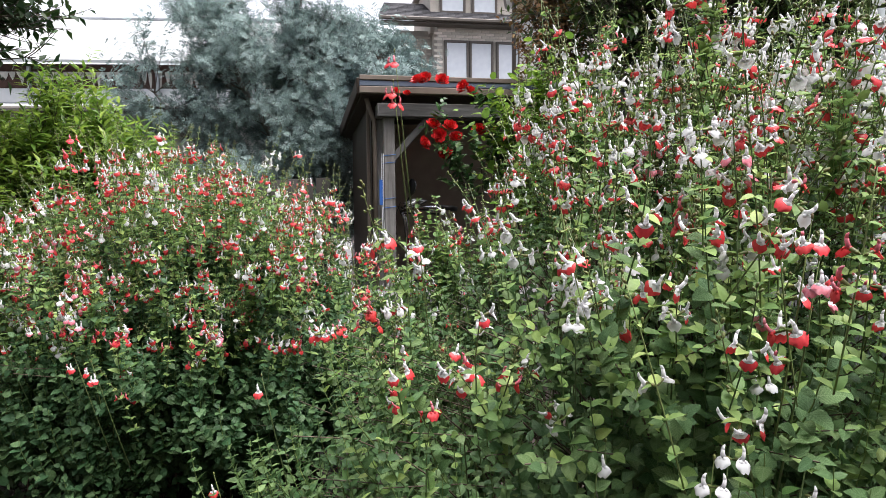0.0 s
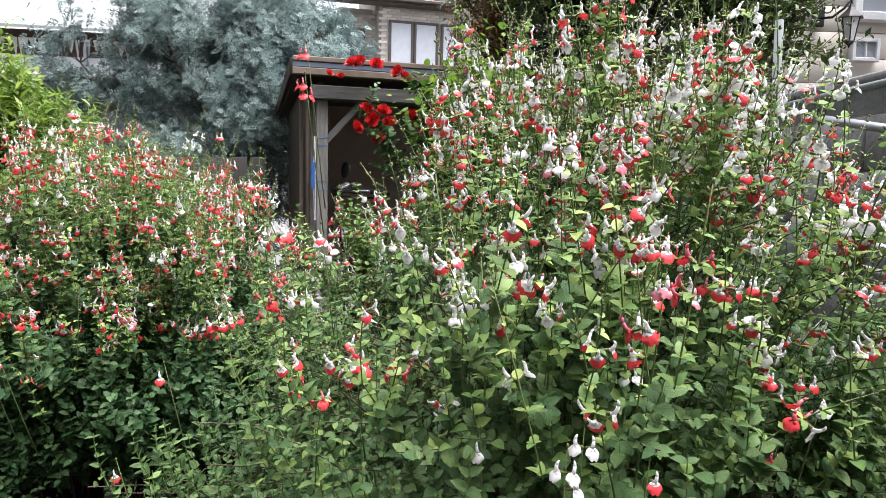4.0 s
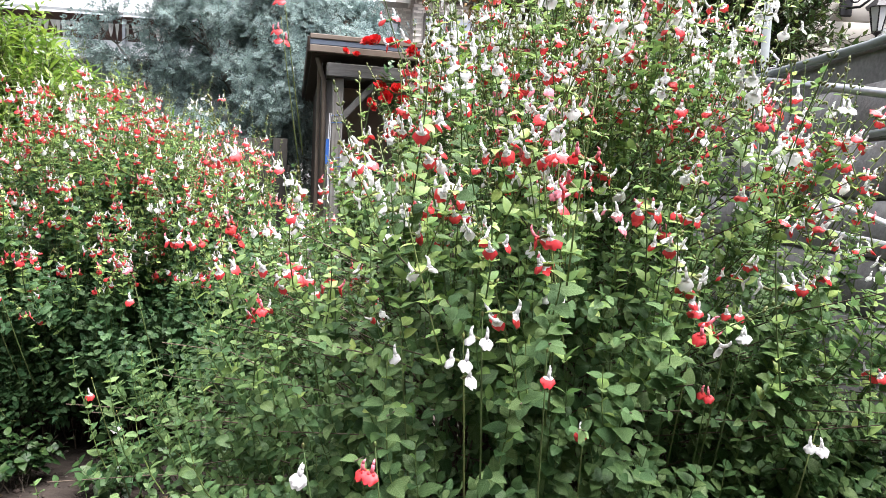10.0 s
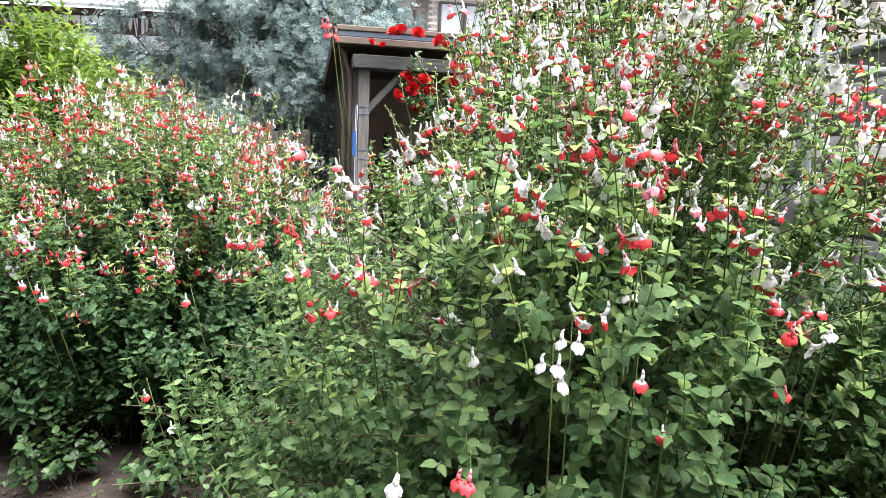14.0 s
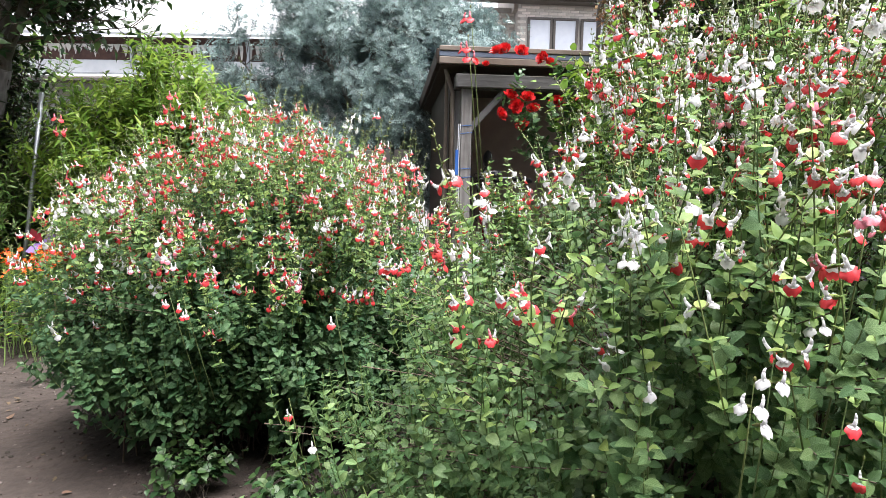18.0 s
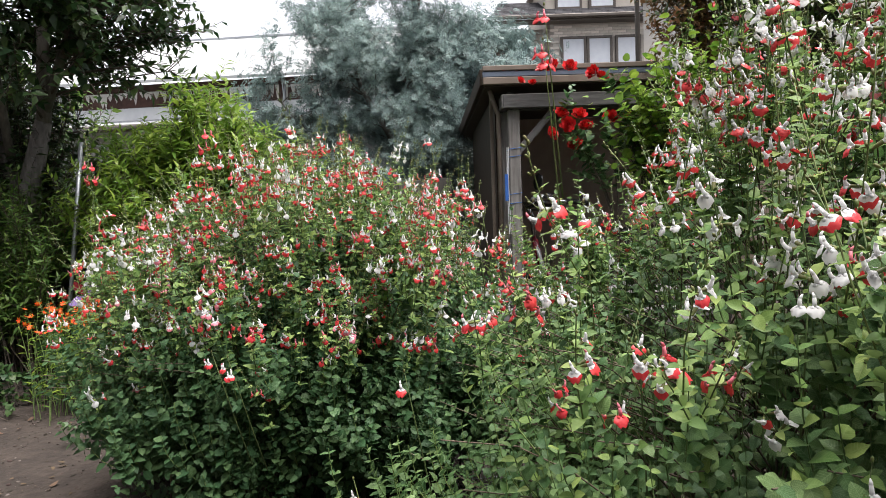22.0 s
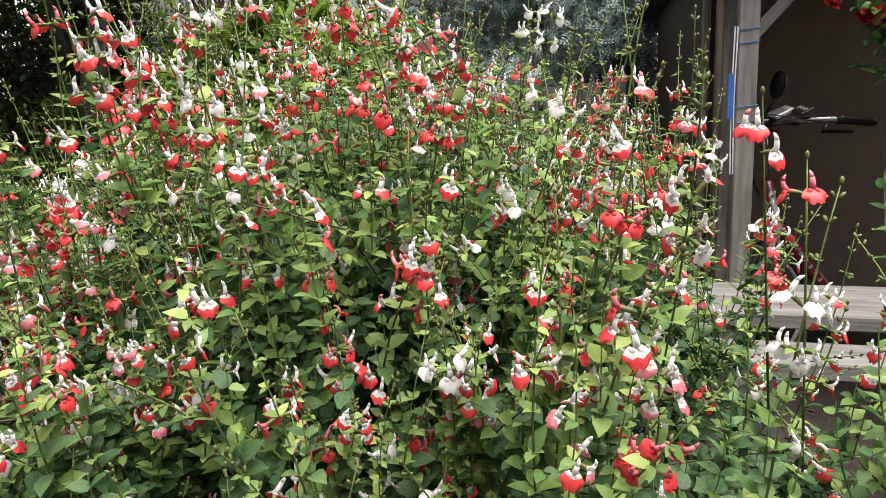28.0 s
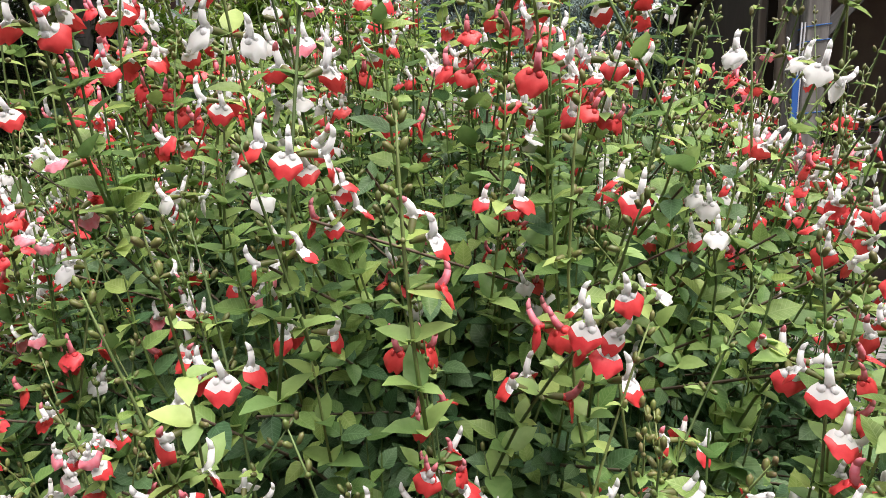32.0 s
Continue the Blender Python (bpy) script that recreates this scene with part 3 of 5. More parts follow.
def spike_shape(rng):
    """A flowering stem: a thin curved stalk with a tip of buds, empty calyces and small leaves. Also the seats of its flowers."""
    ln = 0.16 + 0.15 * rng.random()
    bow = rng.normal(size=2) * 0.034
    at = lambda u: np.array([bow[0] * u * u, bow[1] * u * u, ln * u])
    s = Shape().add(tube_shape([at(u) for u in (0, 0.3, 0.6, 0.85, 1.0)], (0.0013, 0.0012, 0.0011, 0.0009, 0.0005), 4))
    seats = []
    wanted = rng.choice([2, 3, 3, 4, 5, 5, 6, 7])
    for j, u in enumerate((0.02, 0.18, 0.34, 0.50, 0.64, 0.77, 0.88, 0.95)):
        a0 = j * 1.57 + rng.random()
        whorl = j in (3, 4, 5)
        for side in range(4 if j < 4 or whorl else 2):
            a = a0 + side * (math.pi / 2 if j < 4 or whorl else math.pi) + 0.3 * rng.normal()
            out = Matrix.Rotation(a, 4, "Z")
            if j < 3:
                m = Matrix.Translation(at(u)) @ out @ pose(0, 0, 0, 15 + 40 * rng.random()) @ Matrix.Diagonal((*((0.029, 0.025, 0.021)[j] * (0.75 + 0.5 * rng.random()),) * 3, 1))
                s.add(TINY, m @ Matrix.Scale(0.55 if side % 2 else 1.0, 4), 2)
            elif whorl:
                if side < 2:
                    s.add(TINY, Matrix.Translation(at(u)) @ out @ pose(0, 0, 0, 25 * rng.random(), 0, 45) @ Matrix.Scale((0.022, 0.017, 0.013)[j - 3] * (0.7 + 0.5 * rng.random()), 4), 2)
                if len(seats) < wanted and rng.random() < (0.8, 0.62, 0.4)[j - 3]:
                    seats.append(Matrix.Translation(at(u)) @ out @ pose(0, 0.003 + 0.004 * rng.random(), 0, 14 * rng.normal() - 4, 12 * rng.normal()) @ Matrix.Scale(0.86 + 0.28 * rng.random(), 4))
                elif rng.random() < 0.55:
                    s.add(BUD, Matrix.Translation(at(u)) @ out @ pose(0, 0.006, 0.003, -50 + 16 * rng.normal()), 1)
            else:
                s.add(BUD, Matrix.Translation(at(u)) @ out @ pose(0, 0.004, 0.003, -35), 1)
    s.add(BUD, Matrix.Translation(at(1.0)), 1)
    return s, seats


SPIKES, SPIKE_DATA, SEATS = [], [], []
for _ in range(28):
    shape, seat = spike_shape(RNG)
    SPIKES.append(shape)
    SPIKE_DATA.append(mesh_of("flower_stem", shape, [DARKSTEM, CALYX, YOUNG]))
    SEATS.append(seat)

SAGE_LEAVES = [leaf_shape(0.72, 0.10, 0.25, wave=0.020, teeth=0.035), leaf_shape(0.64, 0.22, 0.14, wave=-0.022, teeth=0.04), leaf_shape(0.78, 0.04, 0.42, wave=0.016, teeth=0.03)]
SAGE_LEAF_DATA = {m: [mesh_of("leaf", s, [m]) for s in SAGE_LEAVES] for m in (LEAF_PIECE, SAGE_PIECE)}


def plant_spikes(bush, rng, places, ups, mix, near, sizes):
    """Flowering stems on a bush. The near ones (in the plan) are parts with their flowers under them; the rest are joined."""
    n = len(places)
    which = rng.integers(0, len(SPIKES), n)
    spin = rng.random(n) * 2 * np.pi
    far_stem, far_flower = [], []
    for i in range(n):
        q = Vector(ups[i]).to_track_quat("Z", "Y").to_matrix().to_4x4()
        m = Matrix.Translation(places[i]) @ q @ Matrix.Rotation(spin[i], 4, "Z") @ Matrix.Diagonal((*(sizes[i],) * 3, 1))
        p = mix(places[i])
        kind = rng.choice(4, p=p)
        picks = [3 * (kind if rng.random() < 0.85 else rng.choice(4, p=p)) + rng.integers(0, 3) for _ in SEATS[which[i]]]
        if near[i]:
            stem = link("flower_stem", SPIKE_DATA[which[i]], bush, m)
            for f, seat in zip(picks, SEATS[which[i]]):
                link("flower", FLOWER_DATA[f], stem, seat, FLOWER_LABEL[f])
        else:
            far_stem.append((which[i], m))
            far_flower += [(f, m @ seat) for f, seat in zip(picks, SEATS[which[i]])]
    for name, shapes, rows, mats in (("spike_mass", SPIKES, far_stem, [DARKSTEM, CALYX, YOUNG]), ("bloom_mass", FLOWERS, far_flower, PETALS)):
        arr = np.array([np.array(m) for _, m in rows])
        me = spread(name, shapes, np.array([k for k, _ in rows]), arr[:, :3, :3], arr[:, :3, 3], mats)
        tagged(link(name, me, bush), kind="stuff")


SAGE_SMALL = [small_leaf(0.70, 0.10, 0.22), small_leaf(0.62, 0.2, 0.12), small_leaf(0.78, 0.05, 0.32)]
for shape in [small_leaf(0.66, 0.14, 0.2), small_leaf(0.58, 0.22, 0.12), small_leaf(0.7, 0.1, 0.3)]:  # young leaves of the shoot tips
    shape.m = [1] * len(shape.f)
    SAGE_SMALL.append(shape)


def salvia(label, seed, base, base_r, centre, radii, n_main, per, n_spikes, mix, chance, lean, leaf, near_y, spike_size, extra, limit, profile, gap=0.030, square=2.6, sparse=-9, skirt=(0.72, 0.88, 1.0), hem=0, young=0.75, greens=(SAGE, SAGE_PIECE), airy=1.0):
    """A bush that fills a dome; limit: how far its shoots reach in x at y; profile: its height along x."""
    rng = np.random.default_rng(seed)
    bush = thing("salvia_bush", pose(*base), label, "bush", "flowering salvia bushes")
    off = np.array(base)
    mains, dirs, far = shoots(rng, (0, 0, 0), base_r, np.array(centre) - off, radii, n_main, low=-0.78, lean=lean, inner=0.66, lobes=0.10, square=square)
    if hem:
        m2, d2, f2 = shoots(rng, (0, 0, 0), base_r, np.array(centre) - off, radii, hem, low=-0.75, lean=(0, -1.1, -0.45), inner=0.8, lobes=0.06, square=square)
        mains, dirs, far = np.vstack([mains, m2]), np.vstack([dirs, d2]), np.concatenate([far, f2])
    thin = (mains[:, -1, 0] + off[0] < sparse) & (mains[:, -1, 2] < 0.7) & (rng.random(len(mains)) < 0.6)
    mains, dirs, far = mains[~thin], dirs[~thin], far[~thin]
    tuck = np.interp(mains[:, -1, 2], (0.0, 0.25, 0.55), skirt)[:, None]
    mid = np.array(centre[:2]) - off[:2]
    mains[:, :, :2] = mid + (mains[:, :, :2] - mid) * tuck[:, :, None]
    edge = np.interp(mains[:, :, 1] + off[1], *limit) - off[0]
    mains[:, :, 0] = np.minimum(mains[:, :, 0], edge - 0.1 * rng.random(len(mains))[:, None])
    mains[:, :, 2] *= np.interp(mains[:, -1, 0] + off[0], *profile)[:, None]
    u = np.linspace(0, 1, mains.shape[1])[None]
    pull = (0.65 * np.clip((0.75 - mains[:, -1, 2]) / 0.4, 0, 1))[:, None] * (1 - u)
    mains[:, :, :2] += pull[:, :, None] * (mains[:, -1:, :2] - mains[:, :1, :2])
    mains[:, :, 2] += np.clip(0.55 - mains[:, -1, 2], 0, 0.4)[:, None] * 1.9 * u * (1 - u)
    ok = mains[:, -1, 2] > 0.06
    mains, dirs, far = mains[ok], dirs[ok], far[ok]
    sides, idx = side_shoots(rng, mains, dirs, per, (0.08, 0.25), up=1.15, out=0.55, start=0.3, loose=0.6)
    sides = sides[(sides[:, -1, 2] > 0.03) & (sides[:, -1, 0] + off[0] < np.interp(sides[:, -1, 1] + off[1], *limit))]
    inside = np.linalg.norm((sides[:, -1] - (np.array(centre) - off)) / np.array(radii), axis=1) < 0.5
    sides = sides[~inside | (rng.random(len(sides)) < 0.5)]
    taper = np.linspace(0.0036, 0.0011, mains.shape[1])[None]
    order = np.argsort(mains[:, -1, 1])
    single, joined = order[:160], order[160:]
    joined = joined[mains[joined, -1, 2] > 0.42]
    for i in single:
        if mains[i, -1, 2] < 0.66:
            continue
        link("woody_stem", tubes("woody_stem", mains[i:i + 1], taper, WOOD, 5), bush)
    if len(joined):
        tagged(link("stem_mass", tubes("stem_mass", mains[joined], taper.repeat(len(joined), 0), WOOD, 4), bush), kind="stuff")
    tagged(link("shoot_mass", tubes("shoot_mass", sides, np.linspace(0.0017, 0.0008, sides.shape[1])[None].repeat(len(sides), 0), STEM, 3), bush), kind="stuff")
    a = leaves_on(rng, mains, gap, leaf, start=0.40)
    b = leaves_on(rng, sides, gap * 0.83, leaf * 0.95, start=0.1)
    P, D, N, S = (np.concatenate(x) for x in zip(a, b))
    deep = np.linalg.norm((P - (np.array(centre) - off)) / np.array(radii), axis=1) < 0.62
    behind = P[:, 1] + off[1] > centre[1] + 0.3
    keep = (P[:, 2] > 0.03) & ~((P[:, 2] > 1.0) & (rng.random(len(P)) < 1 - airy)) & ~(deep & (rng.random(len(P)) < 0.70)) & ~(behind & (rng.random(len(P)) < 0.86))
    P, D, N, S = P[keep], D[keep], N[keep], S[keep]
    S = S * np.clip(1.35 - 0.42 * P[:, 2], 0.72, 1.25) * np.interp(P[:, 2], (0.9, 1.2), (1.0, airy))
    S = S * np.where(P[:, 0] + off[0] < sparse, 0.72, 1.0)
    N = unit(N + 0.42 * unit((P - (np.array(centre) - off)) / np.array(radii)) * np.array([1, 1, 0.3]))
    turns, which = turns_of(D, N, S), rng.integers(0, 3, len(P))
    score = P[:, 1] + off[1] - 2.5 * S
    front = np.argsort(score)[:300]
    rest = np.ones(len(P), bool)
    rest[front] = False
    tip = rng.random(len(P)) < np.clip((np.linalg.norm((P - (np.array(centre) - off)) / np.array(radii), axis=1) - 0.7) * 3, 0, young) * np.clip((P[:, 2] - 0.62) / 0.4, 0, 1)
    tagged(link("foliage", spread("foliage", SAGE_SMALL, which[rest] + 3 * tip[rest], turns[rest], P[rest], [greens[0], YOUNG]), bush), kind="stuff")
    for i in front:
        m = Matrix(turns[i].tolist()).to_4x4()
        m.translation = P[i]
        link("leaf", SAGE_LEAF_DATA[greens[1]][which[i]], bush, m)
    tips = np.vstack([mains[far > 0.8][:, -1], sides[:, -1]])
    rel = (tips - (np.array(centre) - off)) / np.array(radii)
    out = np.linalg.norm(rel, axis=1)
    w = np.array([chance(*(t + off)) for t in tips]) * np.where(tips[:, 1] + off[1] > centre[1] + 0.25, 0.35, 1.0) * np.clip((out - 0.72) * 4, 0, 1)
    pick = rng.choice(len(tips), n_spikes, replace=False, p=w / w.sum())
    places = tips[pick] - np.array([0, 0, 0.10])
    ups = unit(np.array([0, 0, 1.0]) + 0.34 * unit(rel[pick]) + 0.22 * rng.normal(size=(n_spikes, 3)))
    near = np.zeros(n_spikes, bool)
    near[np.argsort(places[:, 1])[:near_y]] = True
    plant_spikes(bush, rng, places, ups, lambda p: mix(*(np.array(p) + off)), near, spike_size * (0.8 + 0.4 * rng.random(n_spikes)))
    for x, y, z, kind, count in extra:
        foot = np.array((x + 0.03, y + 0.16, z - 0.36)) - off
        top = np.array((x, y, z + 0.035)) - off
        path = [foot + (top - foot) * u + np.array([0, -0.018 * u * (1 - u), 0]) for u in (0, 0.35, 0.7, 1)]
        stem = part("flower_stem", tube_shape(path, (0.0018, 0.0015, 0.0013, 0.0006), 5).add(BUD, Matrix.Translation(top), 1), [DARKSTEM, CALYX], bush, smooth=True)
        at = np.array((x, y, z)) - off
        for k in range(count):
            ang = (180, 128, 232, 200)[k % 4] + rng.normal() * 14
            f = 3 * KIND_NAMES.index(kind) + k % 3
            drop = -0.022 * (k // 2)
            link("flower", FLOWER_DATA[f], stem, Matrix.Translation(at + np.array([0, 0, drop])) @ pose(0, 0, 0, 0, 0, ang) @ pose(0, 0.003, 0, 6 * rng.normal(), 8 * rng.normal()) @ Matrix.Scale(1.08, 4), FLOWER_LABEL[f])
    return bush


def mix_right(x, y, z):
    white = min(max(0.44 + 0.25 * (x - 0.5) + 0.30 * (z - 1.1), 0.26), 0.58) if x < 1.0 else 0.25
    both = (1 - white) * 0.74
    return np.array([both, white, (1 - white - both) * 0.75, (1 - white - both) * 0.25])


def mix_left(x, y, z):
    white = 0.14 if x > -1.45 else 0.34
    both = (1 - white) * 0.60
    return np.array([both, white, (1 - white - both) * 0.75, (1 - white - both) * 0.25])


RIGHT_HEADS = [(0.21, 1.06, 1.01, "white", 2), (0.23, 0.94, 0.83, "white", 1), (0.04, 1.20, 0.905, "both", 3), (0.02, 1.20, 0.935, "both", 1), (-0.05, 1.33, 1.12, "both", 1), (0.44, 0.80, 1.15, "both", 2), (0.45, 0.80, 1.10, "blush", 2), (-0.114, 1.59, 1.46, "red", 4), (-0.11, 1.59, 1.53, "red", 2), (0.49, 1.02, 0.92, "white", 2), (0.32, 0.78, 0.865, "white", 3), (0.345, 0.79, 0.895, "white", 2), (0.44, 0.80, 0.845, "both", 1), (0.21, 0.70, 0.74, "red", 2), (0.12, 0.70, 0.735, "white", 2), (0.54, 1.20, 1.18, "both", 2), (0.73, 1.05, 0.94, "both", 4), (0.76, 1.06, 0.90, "both", 3), (0.82, 1.05, 0.90, "both", 2), (0.82, 1.00, 0.87, "white", 2), (0.79, 1.14, 1.26, "both", 4), (0.45, 1.10, 0.99, "white", 1), (0.36, 1.25, 1.05, "white", 2), (0.74, 1.20, 1.03, "red", 2), (0.86, 1.15, 1.11, "both", 2), (0.82, 1.12, 0.73, "red", 2), (0.54, 0.95, 0.71, "both", 1), (0.90, 0.90, 0.72, "white", 2), (0.46, 1.35, 1.12, "white", 3), (0.23, 1.25, 1.05, "white", 3), (-0.12, 1.45, 0.98, "white", 1), (-0.39, 1.41, 0.81, "both", 1), (-0.53, 1.50, 0.56, "both", 1), (-0.47, 1.50, 0.48, "white", 1)]
LEFT_HEADS = [(-1.15, 2.28, 1.10, "white", 2), (-1.40, 2.55, 1.37, "red", 3), (-1.37, 2.50, 1.27, "red", 3), (-1.58, 2.30, 1.08, "white", 2), (-1.36, 1.99, 0.87, "white", 3), (-1.04, 1.95, 0.72, "both", 4), (-1.10, 1.97, 0.73, "both", 2), (-1.20, 2.34, 0.97, "white", 2), (-1.08, 2.34, 0.70, "both", 4), (-0.88, 2.34, 0.82, "red", 3), (-0.63, 2.50, 1.27, "white", 2), (-0.38, 2.34, 1.22, "both", 3), (-0.34, 2.34, 1.16, "red", 2), (-0.81, 2.34, 0.93, "both", 3), (-0.71, 2.30, 1.07, "both", 3), (-1.02, 2.35, 1.18, "white", 3), (-1.31, 2.34, 0.71, "both", 2), (-0.55, 2.60, 1.40, "both", 2), (-0.80, 2.50, 1.30, "both", 3)]
WIDE = ((0, 9), (9, 9))
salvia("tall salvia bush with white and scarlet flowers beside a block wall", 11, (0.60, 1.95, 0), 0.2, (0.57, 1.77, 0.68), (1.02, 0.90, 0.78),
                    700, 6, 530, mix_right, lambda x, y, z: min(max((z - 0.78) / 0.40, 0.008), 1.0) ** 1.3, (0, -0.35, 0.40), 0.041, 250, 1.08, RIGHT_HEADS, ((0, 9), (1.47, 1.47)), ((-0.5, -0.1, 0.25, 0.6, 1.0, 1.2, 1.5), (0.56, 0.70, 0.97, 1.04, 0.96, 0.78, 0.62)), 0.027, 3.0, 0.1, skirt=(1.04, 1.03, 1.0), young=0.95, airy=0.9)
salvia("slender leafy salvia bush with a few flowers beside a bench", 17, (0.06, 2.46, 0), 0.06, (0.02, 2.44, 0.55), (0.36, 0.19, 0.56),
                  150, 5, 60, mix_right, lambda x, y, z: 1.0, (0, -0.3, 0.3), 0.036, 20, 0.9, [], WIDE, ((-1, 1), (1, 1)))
salvia("broad salvia bush covered in scarlet and white flowers", 23, (-1.10, 3.02, 0), 0.24, (-1.11, 2.95, 0.54), (1.02, 0.90, 0.78),
                   860, 6, 680, mix_left, lambda x, y, z: min(max((z - 0.66) / 0.38, 0.004), 1.0) * (2.2 if y < 2.75 else 1.0 if y < 3.1 else 0.6) * (0.12 + max(0.0, 0.6 + 2.0 * noise.noise((x * 3.1, y * 3.1, z * 3.1 + 5)))), (0, -0.35, 0.25), 0.039, 260, 0.98, LEFT_HEADS,
                   ((0, 2.9, 3.05, 3.2, 4.5), (9, 0.0, -0.42, -0.46, -0.75)), ((-2.1, -1.6, -0.9, -0.5, -0.2), (0.85, 0.98, 1.03, 0.98, 0.88)), skirt=(0.83, 0.94, 1.0), hem=260, young=0.75, greens=(LEAF, LEAF_PIECE))


# ---- other plants ----
def plant(name, label, category, seed, base, base_r, centre, radii, n_main, per, side_len, gap, leaf, leaves, material, trunk=None, bark=BARKI, low=-0.4, pairs=True,
          inner=0.5, stem_r=0.006, leafname="crown", start=0.35, flat=0.7, spread_deg=58, fade=0.3, lean=(0, 0, 0.1), stiff=(0.4, 0.7), lobes=0.16, up=0.3, pieces=0, piece=None):
    rng = np.random.default_rng(seed)
    top = thing(name, pose(*base), label, category)
    off = np.array(base)
    foot = (0, 0, 0)
    if trunk:
        for k, (pts, r) in enumerate(trunk):
            p = np.array(pts) - off
            part("trunk" if k == 0 else "limb", tube_shape(p, r, 9), BARK, top, smooth=True)
        limbs = []
        for pts, r in trunk:
            p = np.array(pts) - off
            u = np.linspace(0.35 if p[0][2] < 0.1 else 0.1, 1, 9) * (len(p) - 1)
            limbs += [np.array([np.interp(v, np.arange(len(p)), p[:, c]) for c in range(3)]) for v in u]
        foot = np.array(limbs)
    mains, dirs, far = shoots(rng, foot, base_r, np.array(centre) - off, radii, n_main, low=low, lean=lean, inner=inner, stiff=stiff, lobes=lobes)
    sides, idx = side_shoots(rng, mains, dirs, per, side_len, up=up, out=0.5, start=start)
    tagged(link("branch_mass", tubes("branch_mass", mains, np.linspace(stem_r, stem_r * 0.25, mains.shape[1])[None].repeat(len(mains), 0), bark, 4), top), kind="stuff")
    tagged(link("twig_mass", tubes("twig_mass", sides, np.linspace(stem_r * 0.35, stem_r * 0.15, sides.shape[1])[None].repeat(len(sides), 0), bark, 3), top), kind="stuff")
    a = leaves_on(rng, mains, gap * 1.3, leaf, start=0.40, pairs=pairs, flat=flat, spread_deg=spread_deg, fade=fade)
    b = leaves_on(rng, sides, gap, leaf, start=0.15, pairs=pairs, flat=flat, spread_deg=spread_deg, fade=fade)
    P, D, N, S = (np.concatenate(x) for x in zip(a, b))
    keep = P[:, 2] + off[2] > 0.05
    P, D, N, S = P[keep], D[keep], N[keep], S[keep]
    turns, which = turns_of(D, N, S), rng.integers(0, len(leaves), len(P))
    order = np.argsort(P[:, 1])
    data = [mesh_of("leaf", s, [piece]) for s in leaves] if pieces else []
    for i in order[:pieces]:
        m = Matrix(turns[i].tolist()).to_4x4()
        m.translation = P[i]
        link("leaf", data[which[i]], top, m)
    rest = order[pieces:]
    tagged(link(leafname, spread(leafname, leaves, which[rest], turns[rest], P[rest], [material]), top), kind="stuff")
    return top


def frond_shape(pairs=7, length=0.32, width=0.075):
    """A feathery leaf one long with narrow leaflets on both sides."""
    s = Shape()
    for k in range(pairs):
        u = 0.12 + 0.86 * k / (pairs - 1)
        z, ln = -0.25 * u * u, length * (1 - 0.55 * abs(u - 0.45))
        for e in (-1, 1):
            i = len(s.v)
            s.v = np.vstack([s.v, [(0, u, z), (e * ln * 0.5, u + 0.08, z + 0.05), (e * ln, u + 0.24, z + 0.02), (e * ln * 0.5, u + 0.12 + width, z + 0.05)]])
            s.f.append((i, i + 1, i + 2, i + 3))
    s.m = [0] * len(s.f)
    return s


wattle = plant("wattle_tree", "blue-grey feathery wattle tree behind the garden fence", "tree", 31, (-1.79, 7.7, 0), 0.05, (-1.73, 7.6, 2.21), (1.52, 1.0, 1.83), 380, 14, (0.12, 0.42), 0.036, 0.084,
               [frond_shape(4, 0.46, 0.18), frond_shape(4, 0.50, 0.19)], WATTLE, trunk=[([(-1.79, 7.75, 0), (-1.73, 7.75, 0.4), (-1.85, 7.73, 0.98), (-1.79, 7.69, 2.13), (-1.56, 7.64, 3.52)], (0.09, 0.075, 0.06, 0.04, 0.012)), ([(-1.85, 7.73, 0.86), (-2.54, 7.64, 1.67), (-3.18, 7.52, 2.48)], (0.05, 0.035, 0.012)), ([(-1.85, 7.7, 1.33), (-1.27, 7.64, 2.02), (-0.69, 7.52, 2.83)], (0.045, 0.03, 0.012)), ([(-1.81, 7.7, 1.79), (-2.25, 7.58, 2.6), (-2.43, 7.52, 3.41)], (0.04, 0.028, 0.012))], stem_r=0.006, low=-0.85, inner=0.35, pairs=False, flat=0.2, spread_deg=62, lobes=0.22, up=0.05)
shrub = plant("green_shrub", "bright yellow-green shrub with narrow pointed leaves", "shrub", 37, (-2.75, 4.85, 0), 0.14, (-2.66, 4.85, 1.05), (0.98, 0.6, 1.10), 260, 9, (0.14, 0.34), 0.032, 0.115,
              [small_leaf(0.26, 0.2, 0.25, True), small_leaf(0.30, 0.1, 0.4, True)], SHRUB, stem_r=0.007, low=-0.6, inner=0.55, stiff=(0.4, 0.7), lean=(0, -0.35, 0.2), up=0.35, lobes=0.16, spread_deg=52)
plant("green_shrub", "low dark green shrub with narrow pointed leaves", "shrub", 38, (-3.95, 4.6, 0), 0.12, (-3.95, 4.6, 0.7), (0.75, 0.6, 0.8), 110, 6, (0.14, 0.34), 0.04, 0.085,
                  [small_leaf(0.26, 0.2, 0.25, True), small_leaf(0.30, 0.1, 0.4, True)], MIDLEAF, stem_r=0.007, low=-0.4, inner=0.45, lean=(0, -0.3, 0.3), up=0.6, lobes=0.2, spread_deg=48)
